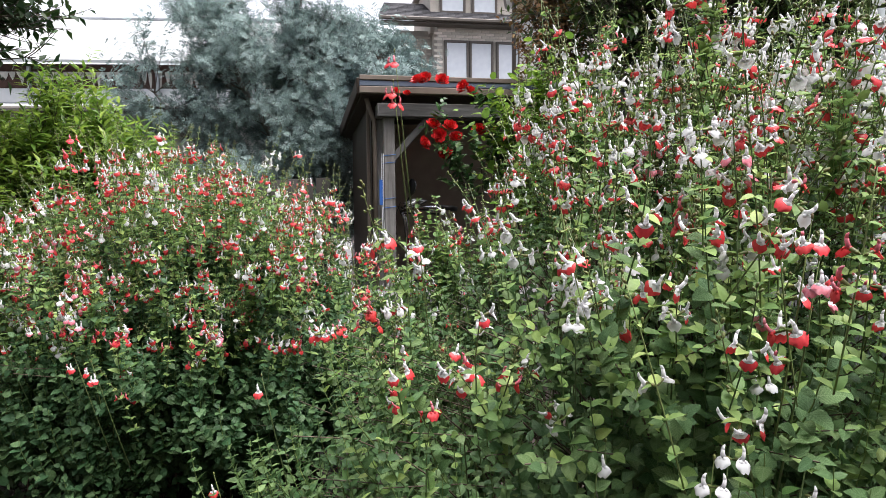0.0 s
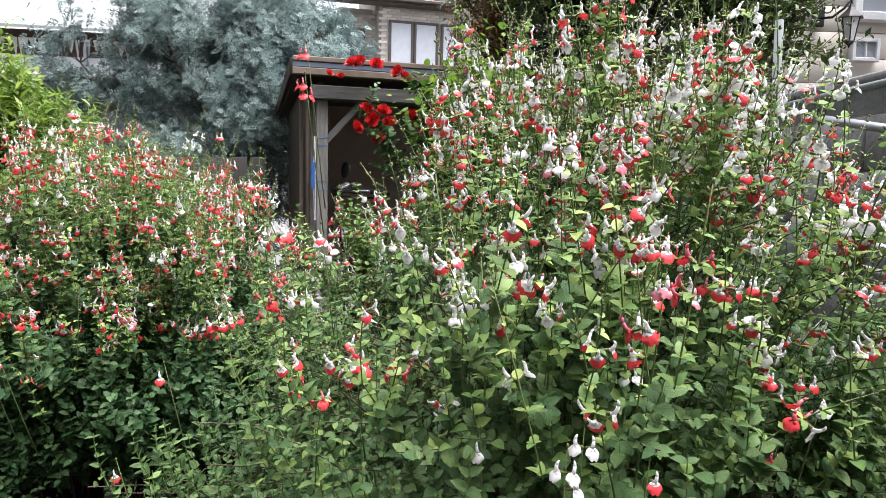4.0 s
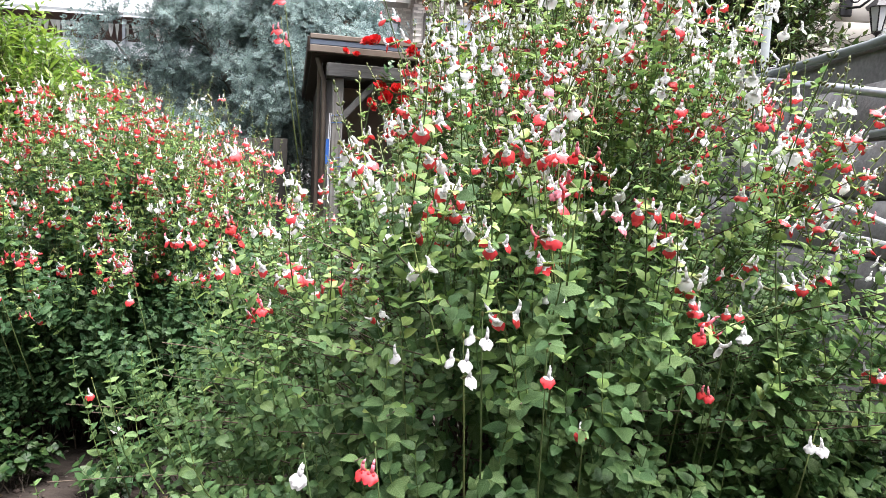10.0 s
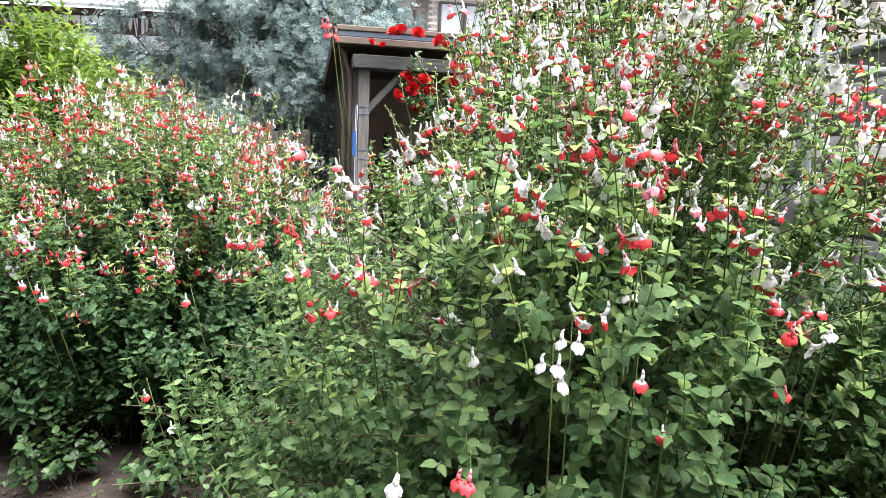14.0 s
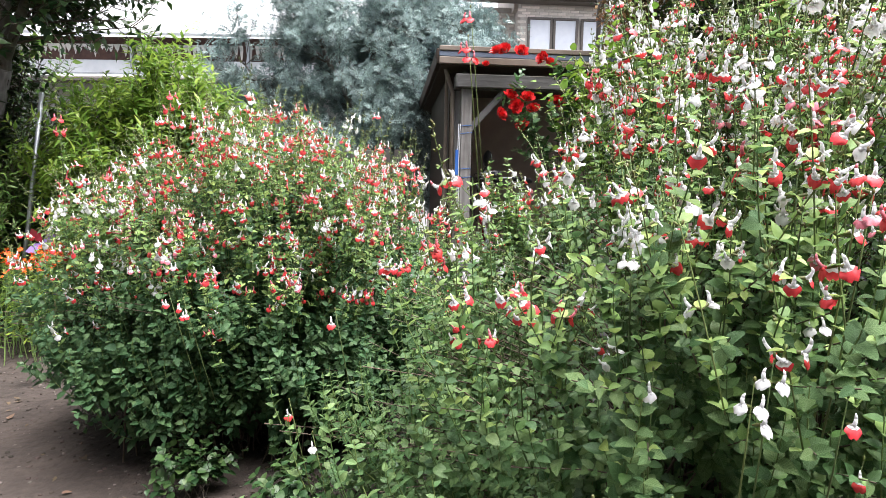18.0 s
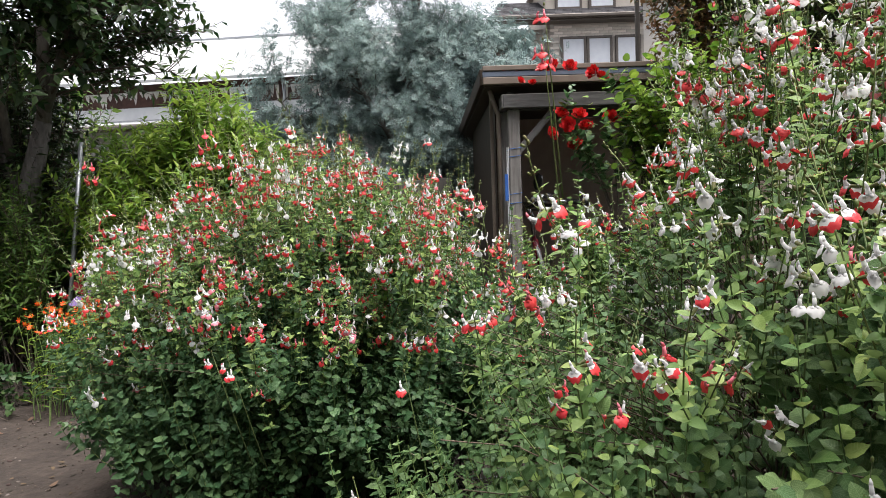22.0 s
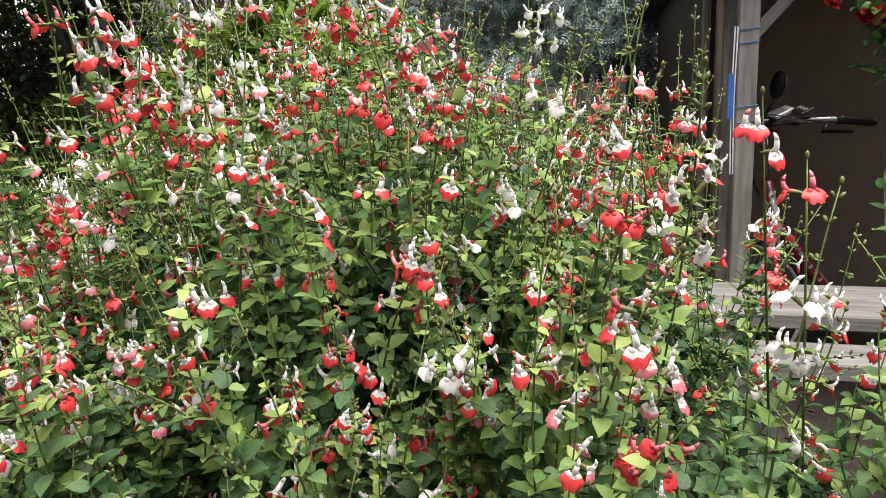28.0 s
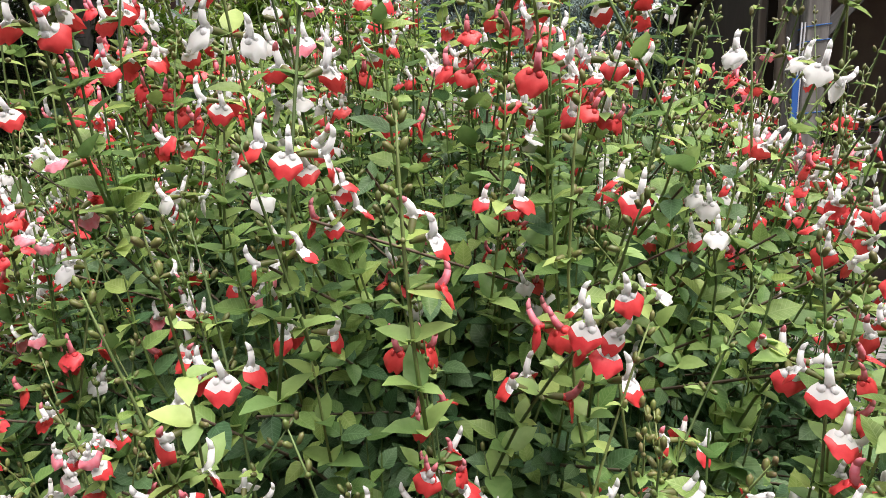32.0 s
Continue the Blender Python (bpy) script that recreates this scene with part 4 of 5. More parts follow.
plant("evergreen_tree", "dense dark evergreen tree with glossy leaves behind the wall", "tree", 41, (2.45, 4.7, 0), 0.05, (1.85, 4.8, 2.75), (1.42, 0.85, 1.05), 430, 9, (0.14, 0.36), 0.034, 0.085,
                 [small_leaf(0.42, 0.12, 0.15, True), small_leaf(0.46, 0.05, 0.25, True)], GLOSSY, trunk=[([(2.5, 4.7, 0), (2.48, 4.7, 1.0), (2.5, 4.68, 2.05), (2.3, 4.7, 3.2)], (0.085, 0.078, 0.07, 0.03)), ([(2.49, 4.69, 1.7), (1.8, 4.7, 2.3), (1.0, 4.7, 2.8)], (0.05, 0.035, 0.015)), ([(2.5, 4.68, 1.95), (2.8, 4.75, 2.5), (3.0, 4.8, 3.1)], (0.045, 0.03, 0.015)), ([(2.2, 4.7, 2.0), (1.75, 4.7, 2.7), (1.5, 4.7, 3.3)], (0.04, 0.028, 0.015))], stem_r=0.012, low=-0.75, inner=0.35, pairs=False, lobes=0.14)
dry = plant("dry_shrub", "brown withered foliage hanging at the edge of a dark tree", "shrub", 43, (0.95, 4.9, 1.8), 0.03, (0.70, 4.72, 2.46), (0.26, 0.25, 0.46), 60, 6, (0.08, 0.22), 0.022, 0.05,
            [small_leaf(0.5, 0.2, 0.4)], BROWNLEAF, stem_r=0.005, low=-0.9, inner=0.3, pairs=False)
plant("garden_tree", "dark leafy garden tree with a grey forked trunk", "tree", 47, (-3.95, 4.75, 0), 0.04, (-3.75, 4.45, 3.0), (1.18, 0.9, 1.15), 260, 9, (0.2, 0.45), 0.045, 0.105,
                  [small_leaf(0.5, 0.12, 0.2, True), small_leaf(0.55, 0.05, 0.3, True)], DARKLEAF,
                  trunk=[([(-4.10, 4.75, 0), (-4.12, 4.75, 0.45), (-4.14, 4.75, 0.9), (-4.10, 4.73, 1.4), (-3.90, 4.70, 1.95)], (0.15, 0.115, 0.095, 0.085, 0.06)),
                         ([(-4.12, 4.73, 1.15), (-4.30, 4.75, 1.7), (-4.4, 4.8, 2.5)], (0.07, 0.05, 0.03)), ([(-3.90, 4.70, 1.93), (-3.82, 4.65, 2.6), (-3.75, 4.5, 3.4)], (0.055, 0.04, 0.02)), ([(-3.89, 4.70, 2.0), (-3.45, 4.5, 2.6), (-3.0, 4.35, 3.0)], (0.04, 0.03, 0.015)),
                         ([(-4.25, 4.75, 1.7), (-4.1, 4.5, 2.3), (-4.0, 4.3, 3.1)], (0.035, 0.028, 0.015))],
                  stem_r=0.013, low=-0.8, inner=0.35, pairs=False, lobes=0.2)

ivy = plant("climbing_ivy", "dark ivy hanging down round a tree trunk", "ivy", 48, (-4.4, 4.9, 0), 0.1, (-4.35, 4.85, 1.35), (0.85, 0.3, 1.35), 190, 8, (0.12, 0.35), 0.045, 0.08,
            [small_leaf(0.6, 0.12, 0.2, True), small_leaf(0.65, 0.05, 0.3, True)], DARKLEAF, stem_r=0.008, low=-0.9, inner=0.3, pairs=False)


# ---- structures ----
def wall_of_blocks():
    wall = thing("wall_side", pose(1.66, 0, 0), "grey weathered concrete block garden wall", "wall", kind="structure")
    core = box_shape(0.070, 7.2, 1.60)
    part("mortar_core", core, MORTAR, wall, pose(0.06, 1.9, 0.80))
    full = mesh_of("block", box_shape(0.105, 0.392, 0.178, 0.005), [CONCRETE])
    half = mesh_of("block", box_shape(0.105, 0.192, 0.178, 0.005), [CONCRETE])
    cap = mesh_of("capping", box_shape(0.115, 0.596, 0.035, 0.006), [CONCRETE])
    for row in range(8):
        z = 0.095 + row * 0.1875
        y = -1.7 + (0.2 if row % 2 else 0.0)
        if row % 2:
            link("block", half, wall, pose(0.06, -1.6, z))
        while y + 0.4 <= 5.5:
            link("block", full, wall, pose(0.06 + RNG.normal() * 0.0015, y + 0.2, z, rz=180 * RNG.integers(0, 2)))
            y += 0.4
    for k in range(12):
        link("capping", cap, wall, pose(0.06, -1.4 + 0.6 * k, 1.6175))
    return wall


wall_of_blocks()

SHED = pose(-0.53, 4.50, 0, rz=11)


def shelter():
    shed = thing("bike_shelter", SHED, "brown bicycle shelter with a weathered grey timber frame", "shelter")
    roof = part("roof", box_shape(2.75, 3.3, 0.04, 0.004), BROWN, shed, pose(1.37, 1.64, 1.965))
    for z, h, m, y in ((2.052, 0.032, FASCIA, -0.017), (2.016, 0.036, SLATE, -0.009), (1.973, 0.045, FASCIA, -0.017)):
        part("fascia_strip", box_shape(2.78, 0.028, h, 0.004), m, roof, pose(0, -1.664 + y, z - 1.965))
    part("barge_board", box_shape(0.028, 3.3, 0.105, 0.004), BROWN, roof, pose(-1.391, 0.012, 0.042))
    part("top_sheet", box_shape(2.75, 3.27, 0.010), SLATE, roof, pose(0, 0.014, 0.102))
    part("side_wall", box_shape(0.04, 2.2, 1.93), BROWN, shed, pose(0.10, 1.36, 0.975))
    part("back_wall", box_shape(2.5, 0.04, 1.93), BACKPANEL, shed, pose(1.37, 1.54, 0.975))
    for x in (0.055, 0.148):
        part("wall_batten", box_shape(0.024, 0.028, 1.92, 0.004), FASCIA, shed, pose(x, 0.235, 0.965))
    part("downpipe", tube_shape([(0.035, 0.10, 1.94), (0.06, 0.10, 1.86), (0.088, 0.10, 1.78), (0.088, 0.10, 0.0)], 0.016, 8), FASCIA, shed, smooth=True)
    part("post", box_shape(0.074, 0.074, 1.80, 0.005), GREYPOST, shed, pose(0.178, 0.043, 0.90))
    part("post", box_shape(0.074, 0.074, 1.80, 0.005), GREYPOST, shed, pose(2.57, 0.043, 0.90))
    part("beam", box_shape(2.65, 0.043, 0.089, 0.005), GREYWOOD, shed, pose(1.43, -0.017, 1.846))
    part("beam", box_shape(2.65, 0.057, 0.072, 0.005), GREYWOOD, shed, pose(1.43, 0.112, 1.84))
    part("beam_end", box_shape(0.045, 0.16, 0.089, 0.006), GREYWOOD, shed, pose(0.118, 0.045, 1.846))
    part("post", box_shape(0.05, 0.05, 1.80, 0.005), GREYPOST, shed, pose(0.128, 0.135, 0.90))
    part("rafter_end", box_shape(0.043, 0.7, 0.086, 0.004), GREYWOOD, shed, pose(0.178, 0.50, 1.895))
    part("brace", box_shape(0.40, 0.028, 0.045, 0.004), GREYWOOD, shed, pose(0.325, 0.028, 1.665, ry=-48))
    for z in (1.20, 1.26, 1.50, 1.55):
        part("wire_tie", tube_shape([(x * 0.0405, y * 0.0405, 0.004 * x) for x, y in ((-1, -1), (1, -1), (1, 1), (-1, 1), (-1, -1))], 0.0022, 4), BLUE, shed, pose(0.178, 0.043, z), "turquoise plastic wire")
    for x in (0.118, 0.128):
        part("hanging_wire", tube_shape([(x + 0.008, 0.0, 1.56), (x + 0.002, -0.004, 1.3), (x + 0.008, -0.002, 1.0)], 0.0028, 5), PALEPAINT, shed)
    part("blue_strap", box_shape(0.022, 0.006, 0.17, 0.001), BLUE, shed, pose(0.116, -0.012, 1.30, rz=8), "blue plastic strap")
    return shed


shelter()


def bench():
    b = thing("plank_bench", pose(-0.29, 3.56, 0, rz=6), "low bench of grey weathered planks on concrete blocks", "bench")
    for k, (y, z, ln) in enumerate(((0.15, 0.715, 1.12), (-0.02, 0.715, 1.06), (-0.21, 0.655, 1.14))):
        part("plank", box_shape(ln, 0.16, 0.04, 0.004), GREYWOOD, b, pose(0.30, y, z, rz=0.6 * k - 0.5))
    for x in (-0.10, 0.68):
        for z in (0.095, 0.285, 0.475):
            part("block", box_shape(0.19, 0.39 if z > 0.4 else 0.40, 0.186, 0.006), CONCRETE, b, pose(x, -0.05, z))
        part("packer", box_shape(0.18, 0.52, 0.064, 0.004), GREYWOOD, b, pose(x, -0.03, 0.602))
        part("spacer", box_shape(0.10, 0.30, 0.06, 0.004), GREYWOOD, b, pose(x, 0.06, 0.665))
    return b


bench()


def far_house():
    h = thing("brick_house", pose(0, 16, 0, rz=10), "two-storey house with pale brick cladding and a grey tiled roof", "house")
    part("wall", box_shape(5.2, 4.0, 5.58), GROUT, h, pose(2.55, 2.35, 2.79))
    part("bay_wall", box_shape(0.9, 3.0, 5.58), GROUT, h, pose(-0.50, 2.6, 2.79))
    part("upper_wall", box_shape(2.3, 3.0, 1.3), TAUPE, h, pose(1.0, 2.2, 6.1))
    roof = Shape([(-1.45, 0.0, 5.60), (4.8, 0.0, 5.60), (4.8, 2.0, 6.50), (-1.1, 2.0, 6.50), (-1.45, 0.0, 5.54), (4.8, 0.0, 5.54), (4.8, 2.0, 6.44), (-1.1, 2.0, 6.44)],
                 [(0, 1, 2, 3), (4, 7, 6, 5), (0, 4, 5, 1), (1, 5, 6, 2), (2, 6, 7, 3), (3, 7, 4, 0)])
    r = part("roof", roof, ROOFTILE, h)
    tile = box_shape(0.20, 0.23, 0.03, 0.008)
    pl = []
    for row in range(10):
        for c in range(31):
            x = -1.35 + row * 0.03 + c * 0.2
            if x < 4.7:
                pl.append((x, 0.09 + row * 0.185, 5.665 + row * 0.0833))
    tile_data = mesh_of("tile", tile, [ROOFTILE], False)
    for x, y, z in pl:
        link("tile", tile_data, r, pose(x, y, z, rx=20))
    part("gutter", box_shape(6.3, 0.10, 0.09, 0.02), BRONZE, h, pose(1.68, -0.06, 5.56))
    part("soffit", box_shape(6.2, 0.32, 0.04), BRONZE, h, pose(1.68, 0.16, 5.50))
    top = part("upper_roof", box_shape(2.7, 3.6, 0.10, 0.02), BRONZE, h, pose(1.05, 2.2, 6.80))
    brick = box_shape(0.20, 0.02, 0.058, 0.004)
    pl = [(-0.02 + (0.105 if row % 2 else 0) + 0.211 * c, 0.345, 2.9 + row * 0.068) for row in range(38) for c in range(12)]
    pl += [(-0.93 + (0.105 if row % 2 else 0) + 0.211 * c, 1.095, 2.9 + row * 0.068) for row in range(38) for c in range(4)]
    cuts = ((0.10, 0.74), (0.73, 1.34), (1.42, 2.1))
    pl = [p for p in pl if not (p[1] < 0.5 and p[2] < 5.17 and any(a - 0.1 < p[0] < b + 0.1 for a, b in cuts))]
    pl.sort(key=lambda p: -p[2])
    brick_data = mesh_of("brick", brick, [BRICK], False)
    for p in pl:
        link("brick", brick_data, h, pose(*p))
    for x, y, z, w, hh in ((0.42, 0.34, 4.45, 0.54, 1.35), (1.03, 0.34, 4.45, 0.54, 1.35), (1.70, 0.34, 4.45, 0.54, 1.35), (0.40, 0.69, 6.20, 0.58, 0.46), (1.20, 0.69, 6.20, 0.58, 0.46), (-0.55, 1.09, 4.45, 0.35, 1.2)):
        win = part("window", box_shape(w, 0.05, hh), CURTAIN, h, pose(x, y - 0.01, z), "window with pale curtains")
        for sx, sz, px, pz in ((0.06, hh + 0.12, -w / 2, 0), (0.06, hh + 0.12, w / 2, 0), (w, 0.06, 0, hh / 2 + 0.03), (w, 0.06, 0, -hh / 2 - 0.03)):
            part("window_frame", box_shape(sx, 0.09, sz, 0.008), BRONZE, win, pose(px, -0.005, pz))
    return h


far_house()


def long_shed():
    b = thing("long_farm_building", pose(-4.4, 9.2, 0, rz=4), "long low building with a pale metal roof and rusty eaves", "building")
    part("wall", box_shape(7.0, 3.0, 2.62), PALEPAINT, b, pose(-0.6, 1.75, 1.31))
    roof = Shape([(-4.2, -0.1, 3.22), (3.0, -0.1, 3.18), (3.0, 2.4, 4.36), (-4.2, 2.4, 4.44), (-4.2, -0.1, 3.18), (3.0, -0.1, 3.14), (3.0, 2.4, 4.32), (-4.2, 2.4, 4.40)],
                 [(0, 1, 2, 3), (4, 7, 6, 5), (0, 4, 5, 1), (1, 5, 6, 2), (2, 6, 7, 3), (3, 7, 4, 0)])
    part("roof", roof, PALEROOF, b)
    part("ridge_cap", box_shape(7.2, 0.12, 0.05, 0.01), STEEL, b, pose(-0.6, 2.4, 4.40))
    part("eave_board", box_shape(7.0, 0.05, 0.34), RUST, b, pose(-0.6, 0.22, 3.03))
    part("white_board", box_shape(7.0, 0.05, 0.20, 0.006), PALEPAINT, b, pose(-0.6, 0.19, 2.765))
    rags = []
    for k in range(6):
        w, d = 0.03 + 0.03 * RNG.random(), 0.08 + 0.035 * k
        rags.append(mesh_of("torn_strip", Shape([(-w, 0, 0), (w, 0, 0), (w * 0.6, 0.01, -d * 0.6), (0, 0.012, -d), (-w * 0.6, 0.01, -d * 0.5)], [(0, 1, 2, 3, 4)]), [RAG]))
    for k in range(88):
        link("torn_strip", rags[RNG.integers(0, 6)], b, pose(-4.0 + k * 0.077 + RNG.normal() * 0.015, 0.17, 3.09), "pale torn sheeting")
    for z in (2.66,):
        part("rail", box_shape(7.0, 0.06, 0.035, 0.005), STEEL, b, pose(-0.6, 0.16, z))
    part("low_roof", box_shape(7.0, 0.9, 0.03), PALEROOF, b, pose(-0.6, -0.2, 2.56, rx=12))
    wave = tube_shape([(0, 0, 0), (0, 0.9, 0)], 0.018, 5)
    pl = np.array([(-4.0 + k * 0.07, -0.62, 2.49) for k in range(98)])
    wave_data = mesh_of("corrugation", wave, [PALEROOF])
    for x, y, z in pl:
        link("corrugation", wave_data, b, pose(x, y, z, rx=12))
    part("gutter", tube_shape([(-4.1, 0, 0), (2.9, 0, 0)], 0.05, 8), BRONZE, b, pose(0, -0.68, 2.45))
    for x in (-2.9, -1.2, 0.5, 2.2):
        part("bracket", box_shape(0.04, 0.06, 0.4, 0.005), STEEL, b, pose(x, 0.12, 2.95))
    return b


long_shed()


def side_house():
    h = thing("cream_house", pose(3.1, 5.1, 0), "cream weatherboarded house with white-framed windows beyond the wall", "house")
    part("wall", box_shape(3.2, 0.25, 4.2), SIDING, h, pose(1.6, 0.17, 2.1))
    board = mesh_of("board", box_shape(3.2, 0.03, 0.196, 0.006), [SIDING])
    for k in range(10):
        link("board", board, h, pose(1.6, 0.03, 2.02 + 0.2 * k))
    part("corner_board", box_shape(0.07, 0.09, 4.2, 0.008), SIDING, h, pose(0.0, 0.03, 2.1))
    win = part("window", box_shape(0.66, 0.05, 0.62), PANE, h, pose(0.98, -0.01, 2.98))
    for sx, sz, px, pz in ((0.07, 0.76, -0.36, 0), (0.07, 0.76, 0.36, 0), (0.66, 0.07, 0, 0.345), (0.66, 0.07, 0, -0.345)):
        part("window_frame", box_shape(sx, 0.08, sz, 0.008), PALEPAINT, win, pose(px, -0.015, pz))
    low = part("small_window", box_shape(0.17, 0.05, 0.12), PANE, h, pose(0.72, 0.0, 2.38))
    for sx, sz, px, pz in ((0.03, 0.18, -0.1, 0), (0.03, 0.18, 0.1, 0), (0.17, 0.03, 0, 0.075), (0.17, 0.03, 0, -0.075), (0.012, 0.12, 0, 0)):
        part("window_frame", box_shape(sx, 0.07, sz, 0.004), PALEPAINT, low, pose(px, -0.01, pz))
    part("porch_post", box_shape(0.15, 0.15, 4.2, 0.01), BROWN, h, pose(0.98, -0.35, 2.1))
    return h


side_house()


def lantern():
    l = thing("wall_lantern", pose(3.44, 5.02, 2.55), "black iron coach lantern with frosted panes on the wall", "lamp")
    part("wall_plate", box_shape(0.10, 0.03, 0.16, 0.008), IRON, l, pose(-0.03, 0.05, 0.07))
    part("arm", tube_shape([(-0.03, 0.03, 0.05), (0.02, -0.05, 0.04), (0.08, -0.10, 0.10), (0.115, -0.12, 0.17), (0.12, -0.12, 0.12)], 0.010, 7), IRON, l, smooth=True)
    part("scroll", tube_shape([(-0.02, 0.0, 0.11) + np.array((0.05 * u * math.cos(7 * u), -0.05 * u, 0.05 * u * math.sin(7 * u))) for u in np.linspace(0, 1, 14)], 0.006, 6), IRON, l, smooth=True)
    for k in range(6):
        a0, a1 = k * math.pi / 3, (k + 1) * math.pi / 3
        q = [(0.035 * math.cos(a0), 0.035 * math.sin(a0), -0.15), (0.035 * math.cos(a1), 0.035 * math.sin(a1), -0.15), (0.066 * math.cos(a1), 0.066 * math.sin(a1), 0.02), (0.066 * math.cos(a0), 0.066 * math.sin(a0), 0.02)]
        part("pane", Shape(q, [(0, 1, 2, 3)]), FROST, l, pose(0.12, -0.12, 0))
        part("glazing_bar", tube_shape([q[0], q[3]], 0.005, 5), IRON, l, pose(0.12, -0.12, 0))
    part("roof", tube_shape([(0, 0, 0.02), (0, 0, 0.03), (0, 0, 0.075), (0, 0, 0.10), (0, 0, 0.13)], (0.095, 0.088, 0.04, 0.02, 0.008), 6), IRON, l, pose(0.12, -0.12, 0))
    part("finial", tube_shape([(0, 0, -0.15), (0, 0, -0.165), (0, 0, -0.18), (0, 0, -0.20)], (0.036, 0.03, 0.010, 0.003), 8), IRON, l, pose(0.12, -0.12, 0), smooth=True)
    return l


lantern()


def pipes():
    p = thing("pipe_rack", pose(1.36, 2.12, 0), "drying rack of pale pipes and galvanised poles lashed together", "pipe rack")
    part("upright", tube_shape([(0.02, 0, 0), (0.01, 0, 0.9), (0.0, 0, 1.80)], 0.0135, 8), PVC, p, smooth=True)
    part("rail", tube_shape([(-0.03, 0.03, 1.505), (0.10, -0.38, 1.545), (0.16, -0.75, 1.585)], 0.0125, 8), PVC, p, smooth=True)
    part("rail", tube_shape([(-0.05, 0.06, 1.515), (0.06, -0.35, 1.43), (0.14, -0.80, 1.33)], 0.013, 8), STEEL, p, smooth=True)
    part("stay", tube_shape([(0.10, -0.42, 1.298), (0.14, -0.80, 1.325)], 0.011, 8), STEEL, p, smooth=True)
    for k in range(6):
        part("lashing", tube_shape([(math.cos(a) * 0.022, math.sin(a) * 0.022, 0.012 * math.sin(a + k)) for a in np.linspace(0, 6.28, 11)], 0.003, 5), BLACK, p, pose(-0.005, -0.004, 1.488 + 0.009 * k, rx=8 * k - 14, ry=9 * k), smooth=True)
    part("hook", tube_shape([(0.02, 0, 1.60), (0.045, -0.01, 1.57), (0.04, -0.01, 1.545), (0.015, 0, 1.54)], 0.004, 6), PALEPAINT, p, smooth=True)
    for x, z0, z1 in ((0.14, 1.12, 0.99), (0.15, 1.02, 0.98)):
        part("low_pipe", tube_shape([(x, -0.20, z0), (x + 0.03, -0.75, z1)], 0.009, 7), PALEPAINT, p, smooth=True)
    part("black_pole", tube_shape([(0.15, -0.62, 0.70), (0.12, -0.70, 1.12)], 0.008, 7), BLACK, p, smooth=True)
    return p


pipes()


def hanger():
    h = thing("wire_hanger", pose(1.50, 1.47, 1.548, rz=80), "white wire clothes hanger over a pale pipe", "hanger")
    part("wire", tube_shape([(0, 0, 0.03), (-0.12, 0, -0.03), (0.12, 0, -0.03), (0, 0, 0.03)], 0.0022, 5), PALEPAINT, h)
    part("hook", tube_shape([(0, 0, 0.03), (0, 0, 0.05), (0.015, 0, 0.065), (0.028, 0, 0.05)], 0.0022, 5), PALEPAINT, h)


hanger()


def fence():
    f = thing("fence", pose(-3.0, 6.45, 0), "dark weathered wooden board fence", "fence", kind="structure")
    board = mesh_of("board", box_shape(0.135, 0.02, 1.48, 0.004), [FENCE])
    for k in range(26):
        link("board", board, f, pose(-1.9 + k * 0.15, 0.006 * (k % 2), 0.75 + RNG.normal() * 0.012, ry=0.5 * RNG.normal()))
    for z in (0.3, 1.2):
        part("rail", box_shape(3.95, 0.04, 0.07, 0.005), FENCE, f, pose(-0.03, 0.04, z))
    return f


fence()


# ---- climbing rose and vine ----
def petal_shape(size, lean, seed):
    rng = np.random.default_rng(seed)
    g, vs = Shape(), []
    for v in range(4):
        for u in range(5):
            c, q, w = (u - 2) / 2, v / 3, size * (0.35, 0.85, 1.0, 0.72)[v] * 0.58
            vs.append((c * w, size * q * lean - 0.006 * c * c + 0.004 * q * q, size * q * (1.1 - lean * 0.6) - 0.003 * q * c * c + 0.0014 * rng.normal()))
    g.v = np.array(vs)
    g.f = [(5 * v + u, 5 * v + u + 1, 5 * v + u + 6, 5 * v + u + 5) for v in range(3) for u in range(4)]
    g.m = [0] * 12
    return g


RINGS = ((6, 0.003, 0.008, 0.015, 0.06), (8, 0.008, 0.006, 0.018, 0.16), (9, 0.013, 0.002, 0.020, 0.34), (10, 0.017, -0.005, 0.022, 0.62))
PETAL_DATA = [mesh_of("petal", petal_shape(size, lean, k), [ROSE]) for k, (_, _, _, size, lean) in enumerate(RINGS)]
BUD_DATA = mesh_of("bloom", ball_shape((0.008, 0.008, 0.011), 5, 8), [ROSE])


def bloom(rose, m, rng):
    b = link("bloom", BUD_DATA, rose, m)
    for ring, (count, reach, rise, _, _) in enumerate(RINGS):
        for k in range(count):
            a = 360 * (k + 0.5 * (ring % 2)) / count + rng.normal() * 7
            link("petal", PETAL_DATA[ring], b, pose(0, 0, 0, rz=a) @ pose(0, reach, rise, rng.normal() * 8))


